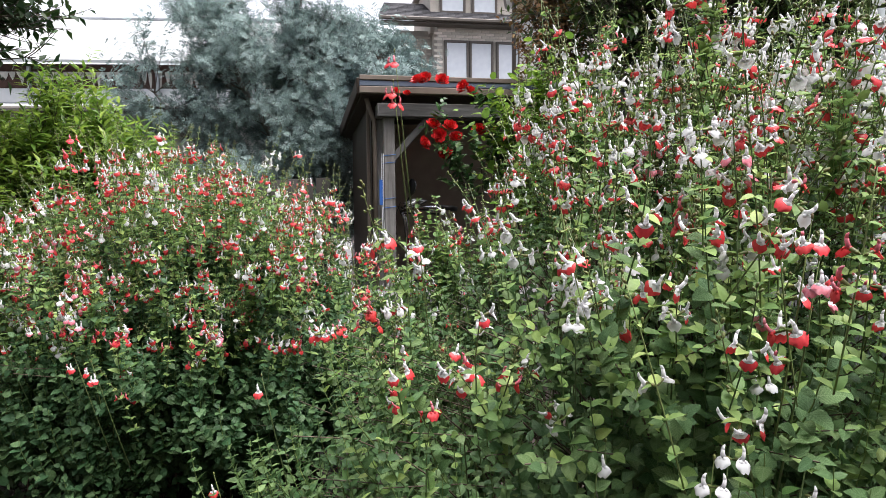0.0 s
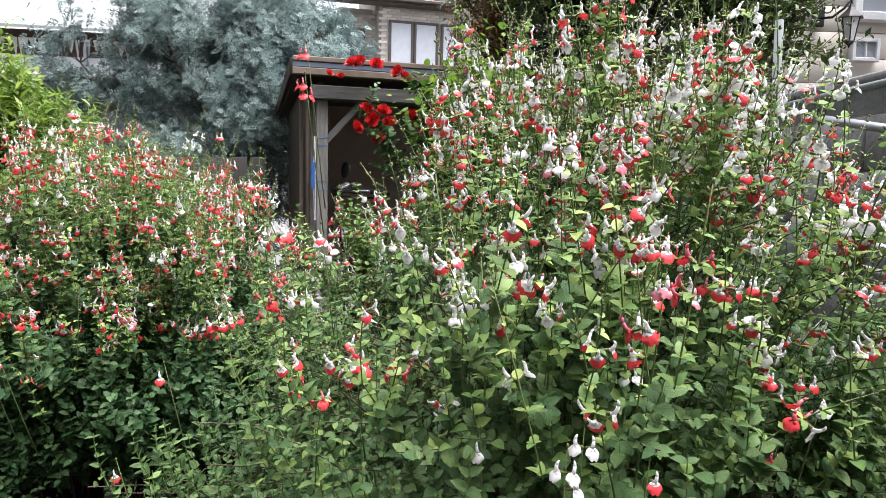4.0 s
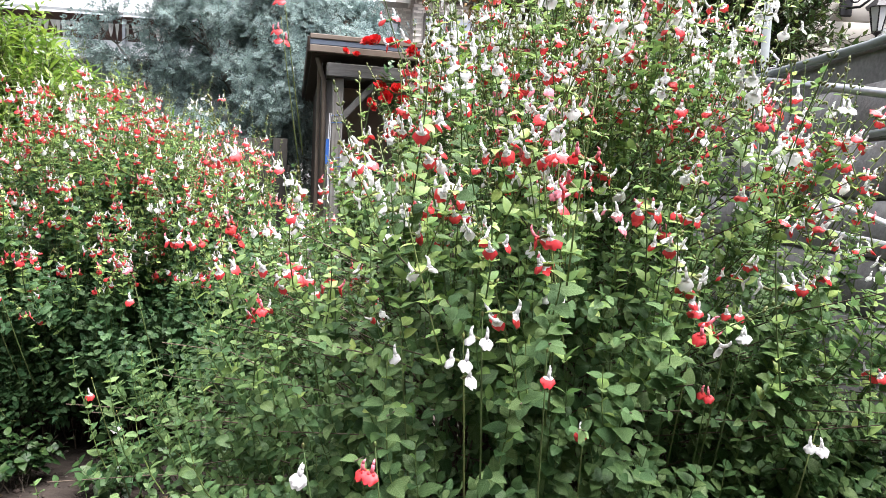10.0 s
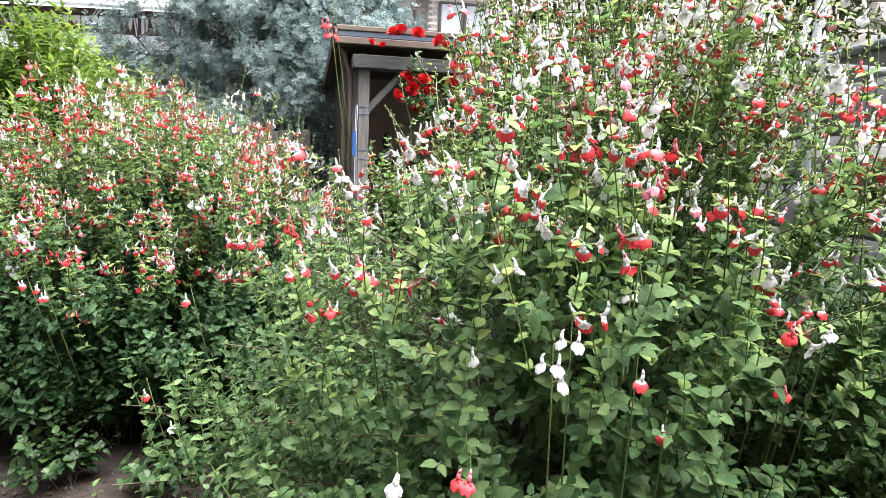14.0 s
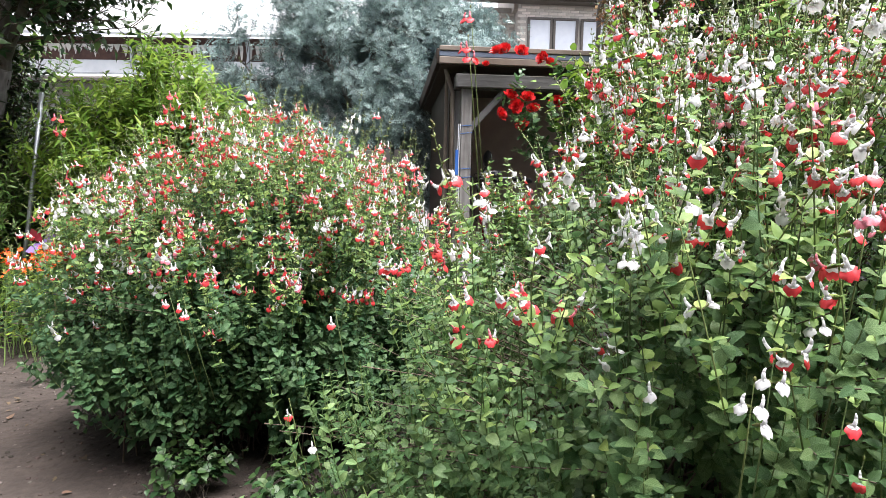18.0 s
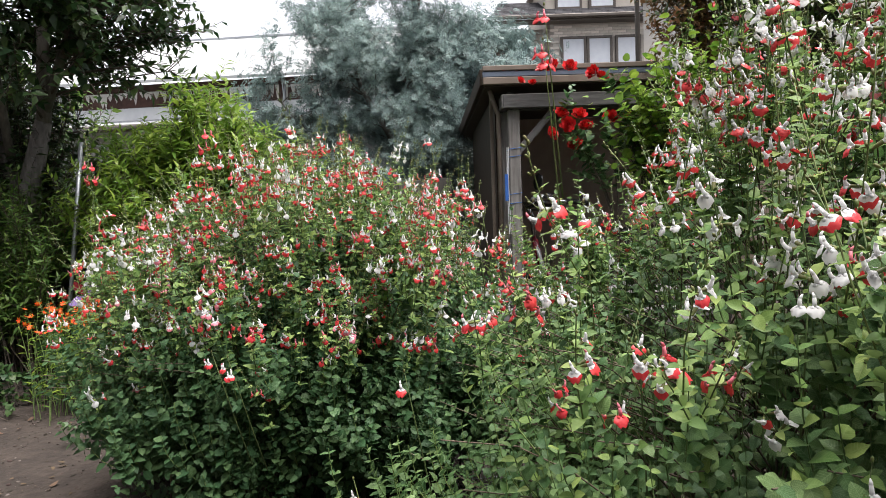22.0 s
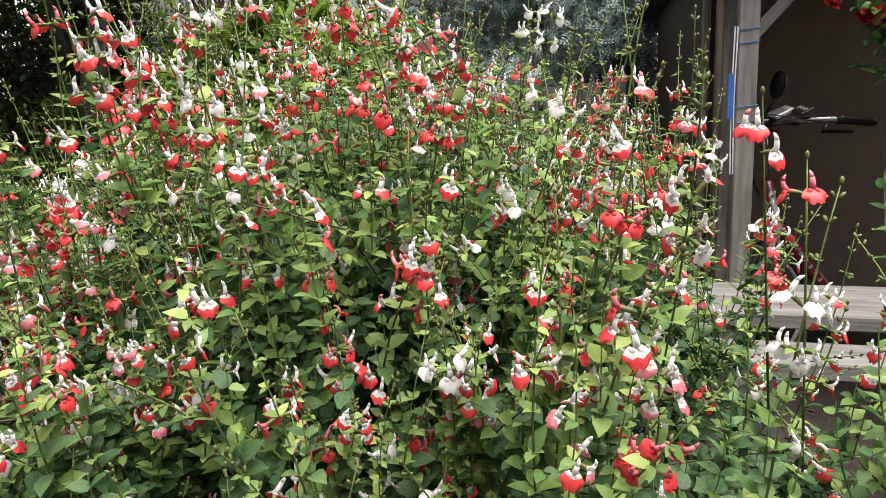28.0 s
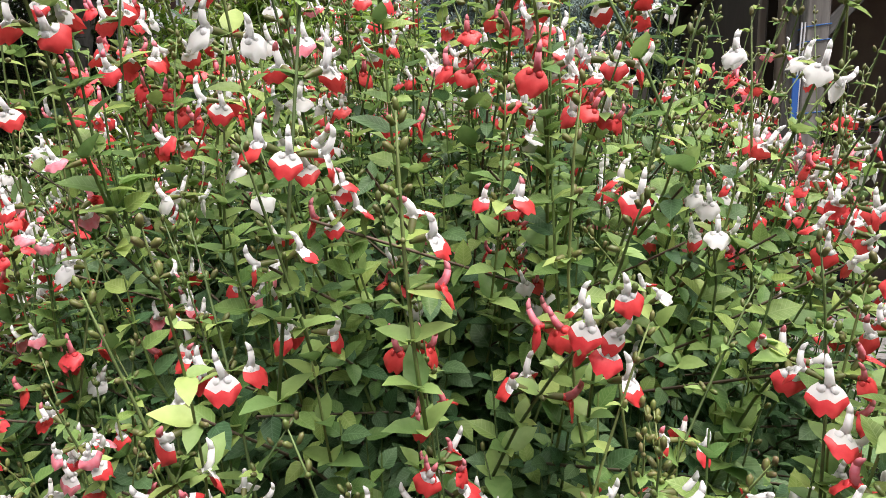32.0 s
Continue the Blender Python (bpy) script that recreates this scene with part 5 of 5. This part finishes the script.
def climbing_rose():
    r = thing("climbing_rose", pose(0.45, 4.36, 0), "climbing rose with crimson double blooms over a timber beam", "rose")
    rng = np.random.default_rng(5)
    spots = [(-0.16, 4.40, 2.02), (-0.11, 4.41, 2.03), (0.00, 4.42, 2.02), (0.14, 4.44, 1.98), (0.19, 4.44, 1.95), (-0.12, 4.36, 1.61), (-0.06, 4.37, 1.73), (0.02, 4.38, 1.54), (0.09, 4.40, 1.65),
             (0.24, 4.43, 1.70), (0.34, 4.44, 1.69), (0.53, 4.46, 1.60), (-0.02, 4.36, 1.66), (0.05, 4.38, 1.72), (0.62, 4.42, 2.05), (-0.30, 4.42, 1.955), (-0.23, 4.43, 1.94)]
    for k, (x, y, z) in enumerate(spots):
        size = 1.45 if k < 14 else 0.85
        bloom(r, pose(x - 0.45, y - 4.36, z, 48 + 16 * rng.normal(), 0, 40 * rng.normal()) @ Matrix.Scale(size, 4), rng)
    paths = []
    for k in range(26):
        a = np.array((rng.normal() * 0.1, 0.02, 0.0))
        c = np.array((-0.62 + 1.5 * rng.random(), 0.0 + 0.10 * rng.random(), 1.50 + 0.42 * rng.random()))
        paths.append(bend(a[None], (a * 0.7 + c * 0.3 + np.array((0, 0, 0.75)))[None], c[None], 9)[0])
    paths = np.array(paths)
    for i in range(26):
        link("cane", tubes("cane", paths[i:i + 1], np.linspace(0.006, 0.002, 9)[None], BARKI, 5), r)
    sd, _ = side_shoots(rng, paths, np.tile([[-0.2, -0.2, 0.1]], (26, 1)), 7, (0.07, 0.22), up=0.2, out=0.5, start=0.6)
    P, D, N, S = leaves_on(rng, sd, 0.026, 0.055, start=0.1, pairs=True, fade=0.2)
    shape = [leaf_shape(0.66, 0.08, 0.15), leaf_shape(0.6, 0.15, 0.25)]
    tagged(link("foliage", spread("foliage", shape, rng.integers(0, 2, len(P)), turns_of(D, N, S), P, [ROSELEAF]), r), kind="stuff")


climbing_rose()
vine = plant("lime_vine", "lime-green rounded leaves of a climbing vine above the bushes", "vine", 53, (0.80, 4.25, 0), 0.04, (0.66, 4.22, 1.66), (0.46, 0.2, 0.42), 80, 5, (0.12, 0.32), 0.040, 0.068,
             [leaf_shape(0.82, 0.1, 0.15, blunt=0.15), leaf_shape(0.75, 0.18, 0.2, blunt=0.1)], LIME, stem_r=0.004, low=-0.5, inner=0.5, pairs=False, lean=(0, -0.3, 0.5), leafname="foliage", up=0.7, pieces=200, piece=LIME_PIECE)


# ---- bicycle ----
def bicycle():
    b = thing("bicycle", SHED @ pose(0.53, 0.32, 0, rz=10) @ Matrix.Scale(1.1, 4), "maroon electric bicycle with black grips, display and mirror", "bicycle")
    for x, nm in ((-0.30, "front_wheel"), (0.86, "rear_wheel")):
        ring = lambda r, n=40: [(r * math.cos(a), 0, r * math.sin(a)) for a in np.linspace(0, 2 * math.pi, n)]
        w = part(nm, tube_shape([(0, -0.04, 0), (0, 0.04, 0)], 0.022, 10), CHROME, b, pose(x, 0, 0.33), smooth=True)
        part("tyre", tube_shape(ring(0.31), 0.02, 8, False), BLACKRUBBER, w, smooth=True)
        part("rim", tube_shape(ring(0.285), 0.009, 6, False), SILVER, w, smooth=True)
        for k in range(18):
            a = k * 2 * math.pi / 18
            part("spoke", tube_shape([(0.02 * math.cos(a), 0.02 * (-1) ** k, 0.02 * math.sin(a)), (0.285 * math.cos(a + 0.15), 0, 0.285 * math.sin(a + 0.15))], 0.0012, 4), CHROME, w)
    for nm, pts, r in (("head_tube", [(-0.14, 0, 0.68), (-0.18, 0, 0.86)], 0.022), ("down_tube", [(-0.13, 0, 0.68), (0.08, 0, 0.40), (0.30, 0, 0.30)], 0.026), ("seat_tube", [(0.30, 0, 0.30), (0.42, 0, 0.78)], 0.02),
                       ("chain_stay", [(0.30, 0.04, 0.30), (0.86, 0.05, 0.33)], 0.011), ("seat_stay", [(0.40, 0.03, 0.68), (0.86, 0.05, 0.33)], 0.009)):
        part(nm, tube_shape(pts, r, 10), MAROON, b, smooth=True)
    for k in range(6):
        part("lettering_bar", box_shape(0.012, 0.001, 0.018), SILVER, b, pose(-0.065 + 0.020 * k, -0.0265, 0.595 - 0.027 * k, ry=53), "plain pale bars of lettering")
    part("battery", box_shape(0.075, 0.07, 0.36, 0.012), BLACK, b, pose(0.45, 0, 0.50, ry=14))
    part("fork", tube_shape([(-0.18, 0, 0.86), (-0.145, -0.045, 0.68), (-0.24, -0.05, 0.42), (-0.30, -0.05, 0.33)], 0.012, 8), SILVER, b, smooth=True)
    part("stem", tube_shape([(-0.18, 0, 0.86), (-0.20, 0, 1.02), (-0.22, 0, 1.06)], 0.014, 8), CHROME, b, smooth=True)
    part("handlebar", tube_shape([(0.02, -0.27, 1.08), (-0.08, -0.26, 1.09), (-0.19, -0.15, 1.09), (-0.22, 0, 1.06), (-0.19, 0.15, 1.09), (-0.08, 0.26, 1.09), (0.02, 0.27, 1.08)], 0.0115, 8), CHROME, b, smooth=True)
    for y in (-0.268, 0.268):
        part("grip", tube_shape([(0.06, y, 1.075), (0.03, y, 1.08), (-0.05, y, 1.088), (-0.07, y * 0.985, 1.088)], (0.015, 0.018, 0.016, 0.018), 9), BLACK, b, smooth=True)
        part("brake_lever", tube_shape([(-0.10, y * 0.97, 1.075), (-0.12, y, 1.05), (-0.02, y * 1.03, 1.045)], 0.006, 6), BLACK, b, smooth=True)
        part("cable", tube_shape([(-0.11, y * 0.95, 1.08), (-0.28, y * 0.6, 1.12), (-0.30, y * 0.2, 0.98), (-0.2, 0.02, 0.8)], 0.0025, 5), BLACK, b, smooth=True)
    d = part("display", box_shape(0.075, 0.06, 0.016, 0.004), SILVER, b, pose(-0.19, -0.11, 1.12, rx=12, ry=-24), "silver handlebar display")
    part("screen", box_shape(0.045, 0.05, 0.002), SCREEN, d, pose(-0.008, 0, 0.009))
    s = part("switch", box_shape(0.05, 0.07, 0.014, 0.004), BLACK, b, pose(-0.15, -0.19, 1.125, rx=12, ry=-24), "black switch box with pale keys")
    for k in range(3):
        part("key", tube_shape([(0, 0, 0), (0, 0, 0.003)], 0.008, 8), SILVER, s, pose(0, -0.02 + 0.02 * k, 0.007))
    m = part("mirror", ball_shape((0.018, 0.034, 0.056), 7, 12), BLACK, b, pose(-0.13, 0.06, 1.225, rx=8, rz=30), "black oval rear-view mirror", smooth=True)
    part("glass", ball_shape((0.004, 0.029, 0.050), 6, 12), CHROME, m, pose(0.0155, 0, 0), smooth=True)
    part("mirror_stalk", tube_shape([(-0.17, 0.10, 1.09), (-0.15, 0.08, 1.14), (-0.13, 0.06, 1.18)], 0.006, 7), BLACK, b, smooth=True)
    part("saddle", ball_shape((0.13, 0.075, 0.04), 6, 12), BLACK, b, pose(0.46, 0, 0.88), smooth=True)
    part("seat_post", tube_shape([(0.42, 0, 0.76), (0.46, 0, 0.87)], 0.013, 8), CHROME, b, smooth=True)
    return b


bicycle()


# ---- small things ----
def blue_screen():
    b = thing("blue_screen", pose(-3.72, 5.0, 0, rz=8), "blue corrugated plastic sheet behind a wire mesh panel", "screen")
    part("sheet", box_shape(0.80, 0.02, 1.16, 0.004), BLUE, b, pose(0, 0.03, 0.60))
    rib = mesh_of("rib", tube_shape([(0, 0, 0.03), (0, 0, 1.17)], 0.012, 6), [BLUE])
    for k in range(11):
        link("rib", rib, b, pose(-0.38 + 0.076 * k, 0.016, 0))
    upright = mesh_of("wire", tube_shape([(0, 0, 0.0), (0, 0, 1.22)], 0.0022, 4), [IRON])
    cross = mesh_of("wire", tube_shape([(-0.44, 0, 0), (0.44, 0, 0)], 0.0022, 4), [IRON])
    for k in range(23):
        link("wire", upright, b, pose(-0.44 + 0.04 * k, -0.03, 0))
    for k in range(11):
        link("wire", cross, b, pose(0, -0.034, 0.06 + 0.11 * k))


blue_screen()


def pinwheel():
    p = thing("garden_pinwheel", pose(-3.12, 4.05, 0, rz=15), "violet and maroon plastic pinwheel on a thin stick", "pinwheel")
    part("stick", tube_shape([(0, 0.01, 0), (0, 0.01, 0.70)], 0.006, 6), PALEPAINT, p)
    for k in range(4):
        blade = Shape([(0, 0, 0), (0.055, -0.005, 0.025), (0.075, -0.03, 0.085), (0.02, -0.022, 0.09), (0.0, -0.004, 0.045)], [(0, 1, 2, 3, 4)])
        part("blade", blade, (VIOLET, MAROON)[k % 2], p, pose(0, -0.012, 0.70, ry=90 * k + 20))
    part("hub", ball_shape((0.010, 0.012, 0.010), 5, 8), PALEPAINT, p, pose(0, -0.012, 0.70), smooth=True)


pinwheel()


def tub():
    t = thing("blue_tub", pose(-0.80, 3.72, 0, rz=8), "dark blue plastic tub on the ground under the bushes", "tub")
    part("body", tube_shape([(0, 0, 0), (0, 0, 0.02), (0, 0, 0.20), (0, 0, 0.21), (0, 0, 0.03)], (0.13, 0.135, 0.165, 0.155, 0.125), 24), NAVY, t, smooth=True)
    part("rim", tube_shape([(0.168 * math.cos(a), 0.168 * math.sin(a), 0.205) for a in np.linspace(0, 6.2832, 25)], 0.007, 6, False), BLUE, t, smooth=True)


tub()


def rag_bag():
    """A slumped sack with creased sides."""
    g = thing("patterned_sack", pose(-0.66, 3.36, 0, rz=-14), "crumpled white sack with a dark leaf pattern", "sack")
    body = ball_shape((0.13, 0.10, 0.15), 14, 22)
    body.v = np.array([(x * (1 + 0.35 * noise.noise((x * 14, y * 14, z * 14))), y * (1 + 0.4 * noise.noise((x * 12 + 5, y * 12, z * 12))), max(0.145 + z + 0.02 * noise.noise((x * 20, y * 20, z * 20)), 0.002)) for x, y, z in body.v])
    part("sack", body, SACK, g, smooth=True)


rag_bag()


def stake():
    s = thing("garden_stake", pose(-3.72, 4.5, 0), "pale metal garden stake leaning against a tree trunk", "stake")
    part("pole", tube_shape([(0, 0, -0.02), (0.14, 0, 0.8), (0.28, 0, 1.75)], 0.016, 8), STEEL, s, smooth=True)


stake()


def orange_flowers():
    f = thing("orange_flowers", pose(-3.05, 3.85, 0), "clump of orange flowers on thin green stems", "flowers")
    rng = np.random.default_rng(3)
    n = 60
    foot = np.c_[rng.normal(size=(n, 2)) * 0.12, np.zeros(n)]
    tip = foot + np.c_[rng.normal(size=(n, 2)) * 0.10, 0.52 + 0.16 * rng.random(n)]
    p = bend(foot, (foot + tip) / 2 + np.array([0, 0, 0.08]), tip, 6)
    for i in range(n):
        link("stem", tubes("stem", p[i:i + 1], np.linspace(0.003, 0.0012, 6)[None], STEM, 4), f)
    P, D, N, S = leaves_on(rng, p, 0.035, 0.07, start=0.1, pairs=False)
    tagged(link("foliage", spread("foliage", [leaf_shape(0.2, 0.2, 0.3)], np.zeros(len(P), int), turns_of(D, N, S), P, [SHRUB]), f), kind="stuff")
    petal = Shape()
    for k in range(6):
        petal.add(leaf_shape(0.5, 0.2, 0.2), Matrix.Rotation(k * 1.047, 4, "Z") @ pose(0, 0, 0, 35) @ Matrix.Scale(0.022, 4))
    me = mesh_of("blossom", petal, [ORANGE])
    for i in range(n):
        for j in range(2):
            link("blossom", me, f, Matrix.Translation(tip[i] + rng.normal(size=3) * 0.018) @ pose(0, 0, 0, 50 * rng.normal(), 40 * rng.normal(), 0))


orange_flowers()

weed_leaf = [small_leaf(0.85, 0.1, 0.2), small_leaf(0.75, 0.15, 0.3)]
for k, (x, y, w, h, lf) in enumerate(((-1.10, 2.12, 0.07, 0.15, 0.04), (-2.3, 3.9, 0.35, 0.35, 0.06), (-3.4, 4.1, 0.4, 0.4, 0.06), (-4.5, 4.3, 0.5, 0.5, 0.07), (-2.55, 3.5, 0.2, 0.10, 0.04), (-3.6, 3.75, 0.3, 0.16, 0.05),
                                      (-2.2, 4.6, 0.4, 0.75, 0.06), (-0.72, 2.10, 0.08, 0.13, 0.04), (-0.42, 2.15, 0.13, 0.18, 0.04))):
    plant("low_weed", "low green weeds with rounded leaves on bare earth", "weeds", 60 + k, (x, y, 0), w * 0.4, (x, y, h * 0.45), (w * 1.3, w * 1.1, h * 0.6), 16, 3, (0.05, 0.16), 0.03, lf, weed_leaf, WEED,
          stem_r=0.0025, low=-0.1, inner=0.3, leafname="foliage", lobes=0.4)


def litter():
    rng = np.random.default_rng(9)
    n = 3400
    xy = np.c_[-4.6 + 5.6 * rng.random(n), 0.6 + 4.6 * rng.random(n)]
    ball = ball_shape((1, 0.8, 0.5), 3, 5)
    z = np.array([0.03 * noise.noise((x * 0.9, y * 0.9, 0)) + 0.012 * noise.noise((x * 4, y * 4, 3)) for x, y in xy])
    size = 0.003 + 0.010 * rng.random(n) ** 3
    turns = turns_of(np.c_[rng.normal(size=(n, 2)), np.zeros(n)], np.tile([[0, 0, 1.0]], (n, 1)), size)
    tagged(new("pebbles", spread("pebbles", [ball], np.zeros(n, int), turns, np.c_[xy, z + 0.001], [PEBBLE])), "small grey stones scattered over the bare earth", "pebbles", kind="stuff")
    n = 5200
    xy = np.c_[-4.5 + 4.4 * rng.random(n), 1.2 + 3.8 * rng.random(n)]
    z = np.array([0.03 * noise.noise((x * 0.9, y * 0.9, 0)) + 0.012 * noise.noise((x * 4, y * 4, 3)) for x, y in xy])
    turns = turns_of(np.c_[rng.normal(size=(n, 2)), np.zeros(n)], np.array([0, 0, 1.0]) + 0.2 * rng.normal(size=(n, 3)), 0.003 + 0.013 * rng.random(n) ** 3)
    tagged(new("soil_crumbs", spread("soil_crumbs", [ball_shape((1, 0.85, 0.55), 3, 4)], np.zeros(n, int), turns, np.c_[xy, z + 0.001], [CLOD])), "crumbs of dry brown earth lying on the path", "soil", kind="stuff")
    n = 520
    xy = np.c_[-4.4 + 4.4 * rng.random(n), 1.4 + 3.6 * rng.random(n)]
    z = np.array([0.03 * noise.noise((x * 0.9, y * 0.9, 0)) + 0.012 * noise.noise((x * 4, y * 4, 3)) for x, y in xy]) + 0.008
    turns = turns_of(np.c_[rng.normal(size=(n, 2)), 0.15 * rng.normal(size=n)], np.array([0, 0, 1.0]) + 0.3 * rng.normal(size=(n, 3)), 0.012 + 0.03 * rng.random(n))
    tagged(new("fallen_leaves", spread("fallen_leaves", [leaf_shape(0.5, 0.2, 0.3), leaf_shape(0.6, -0.1, -0.2)], rng.integers(0, 2, n), turns, np.c_[xy, z], [DEADLEAF])), "dry brown fallen leaves on the path", "leaves", kind="stuff")


litter()


def wire_basket():
    b = thing("wire_basket", pose(-0.38, 2.86, 0.0, rz=20), "pale wire mesh basket under the bushes", "basket")
    for k in range(9):
        u = -0.16 + 0.04 * k
        part("wire", tube_shape([(u, -0.12, 0.30), (u * 0.85, -0.1, 0.02), (u * 0.85, 0.1, 0.02), (u, 0.12, 0.30)], 0.0014, 4), STEEL, b)
    for k in range(6):
        z, w = 0.02 + 0.056 * k, 0.136 + 0.0048 * k
        part("hoop", tube_shape([(-w, -0.1 - 0.004 * k, z), (w, -0.1 - 0.004 * k, z), (w, 0.1 + 0.004 * k, z), (-w, 0.1 + 0.004 * k, z), (-w, -0.1 - 0.004 * k, z)], 0.0016, 4), STEEL, b)


wire_basket()


# ---- light-blocking walls added out of view, and a hedge ----
def close_off():
    # Added walls, never seen: they cut low sky light from behind and the left.
    w = thing("shade_wall_rear", pose(0, -2.6, 0), "plain grey unseen wall added behind the camera to block light", "wall", kind="structure")
    part("panel", box_shape(13, 0.2, 4.4), REAR, w, pose(-1, 0, 2.2))
    n = thing("shade_wall_near_west", pose(-4.35, 0.3, 0), "plain grey unseen wall added on the near left to block light", "wall", kind="structure")
    part("panel", box_shape(0.2, 5.6, 4.6), REAR, n, pose(0, 0, 2.3))
    h = thing("shade_wall_west", pose(-5.9, 0, 0), "plain dark unseen board wall added on the far left to block light", "wall", kind="structure")
    part("panel", box_shape(0.2, 8.5, 3.4), FENCE, h, pose(0, 0.6, 1.7))
    plant("hedge_shrub", "tall dark green hedge shrub at the garden edge", "shrub", 71, (-5.1, 5.5, 0), 0.2, (-5.1, 5.5, 1.7), (0.75, 1.3, 1.75), 150, 8, (0.18, 0.45), 0.05, 0.11,
          [small_leaf(0.5, 0.12, 0.2, True), small_leaf(0.55, 0.05, 0.3, True)], MIDLEAF, stem_r=0.012, low=-0.8, inner=0.4, pairs=False, lobes=0.2)


close_off()


def corner_house():
    h = thing("corner_house", pose(1.02, 10.0, 0, rz=-8), "house corner with cream boarded eaves and a dark gutter", "house")
    part("wall", box_shape(3.0, 2.0, 4.3), SIDING, h, pose(1.62, 1.1, 2.15))
    r = part("roof", box_shape(3.6, 2.8, 0.10, 0.01), BRONZE, h, pose(1.6, 1.0, 4.72, rx=4))
    part("gutter", tube_shape([(-1.85, -1.42, -0.10), (1.8, -1.42, -0.10)], 0.055, 8), BRONZE, r, smooth=True)
    part("soffit", box_shape(3.5, 2.7, 0.02), PALEPAINT, r, pose(0, 0, -0.062))
    for k in range(8):
        part("eave_board", box_shape(0.11, 0.03, 0.62, 0.004), EAVE, h, pose(0.14 + 0.125 * k, 0.06, 4.30))
    part("downpipe", tube_shape([(0, 0, 4.62), (0.02, 0.1, 4.3), (0.02, 0.1, 0)], 0.035, 8), BRONZE, h, pose(0.02, -0.05, 0), smooth=True)


corner_house()
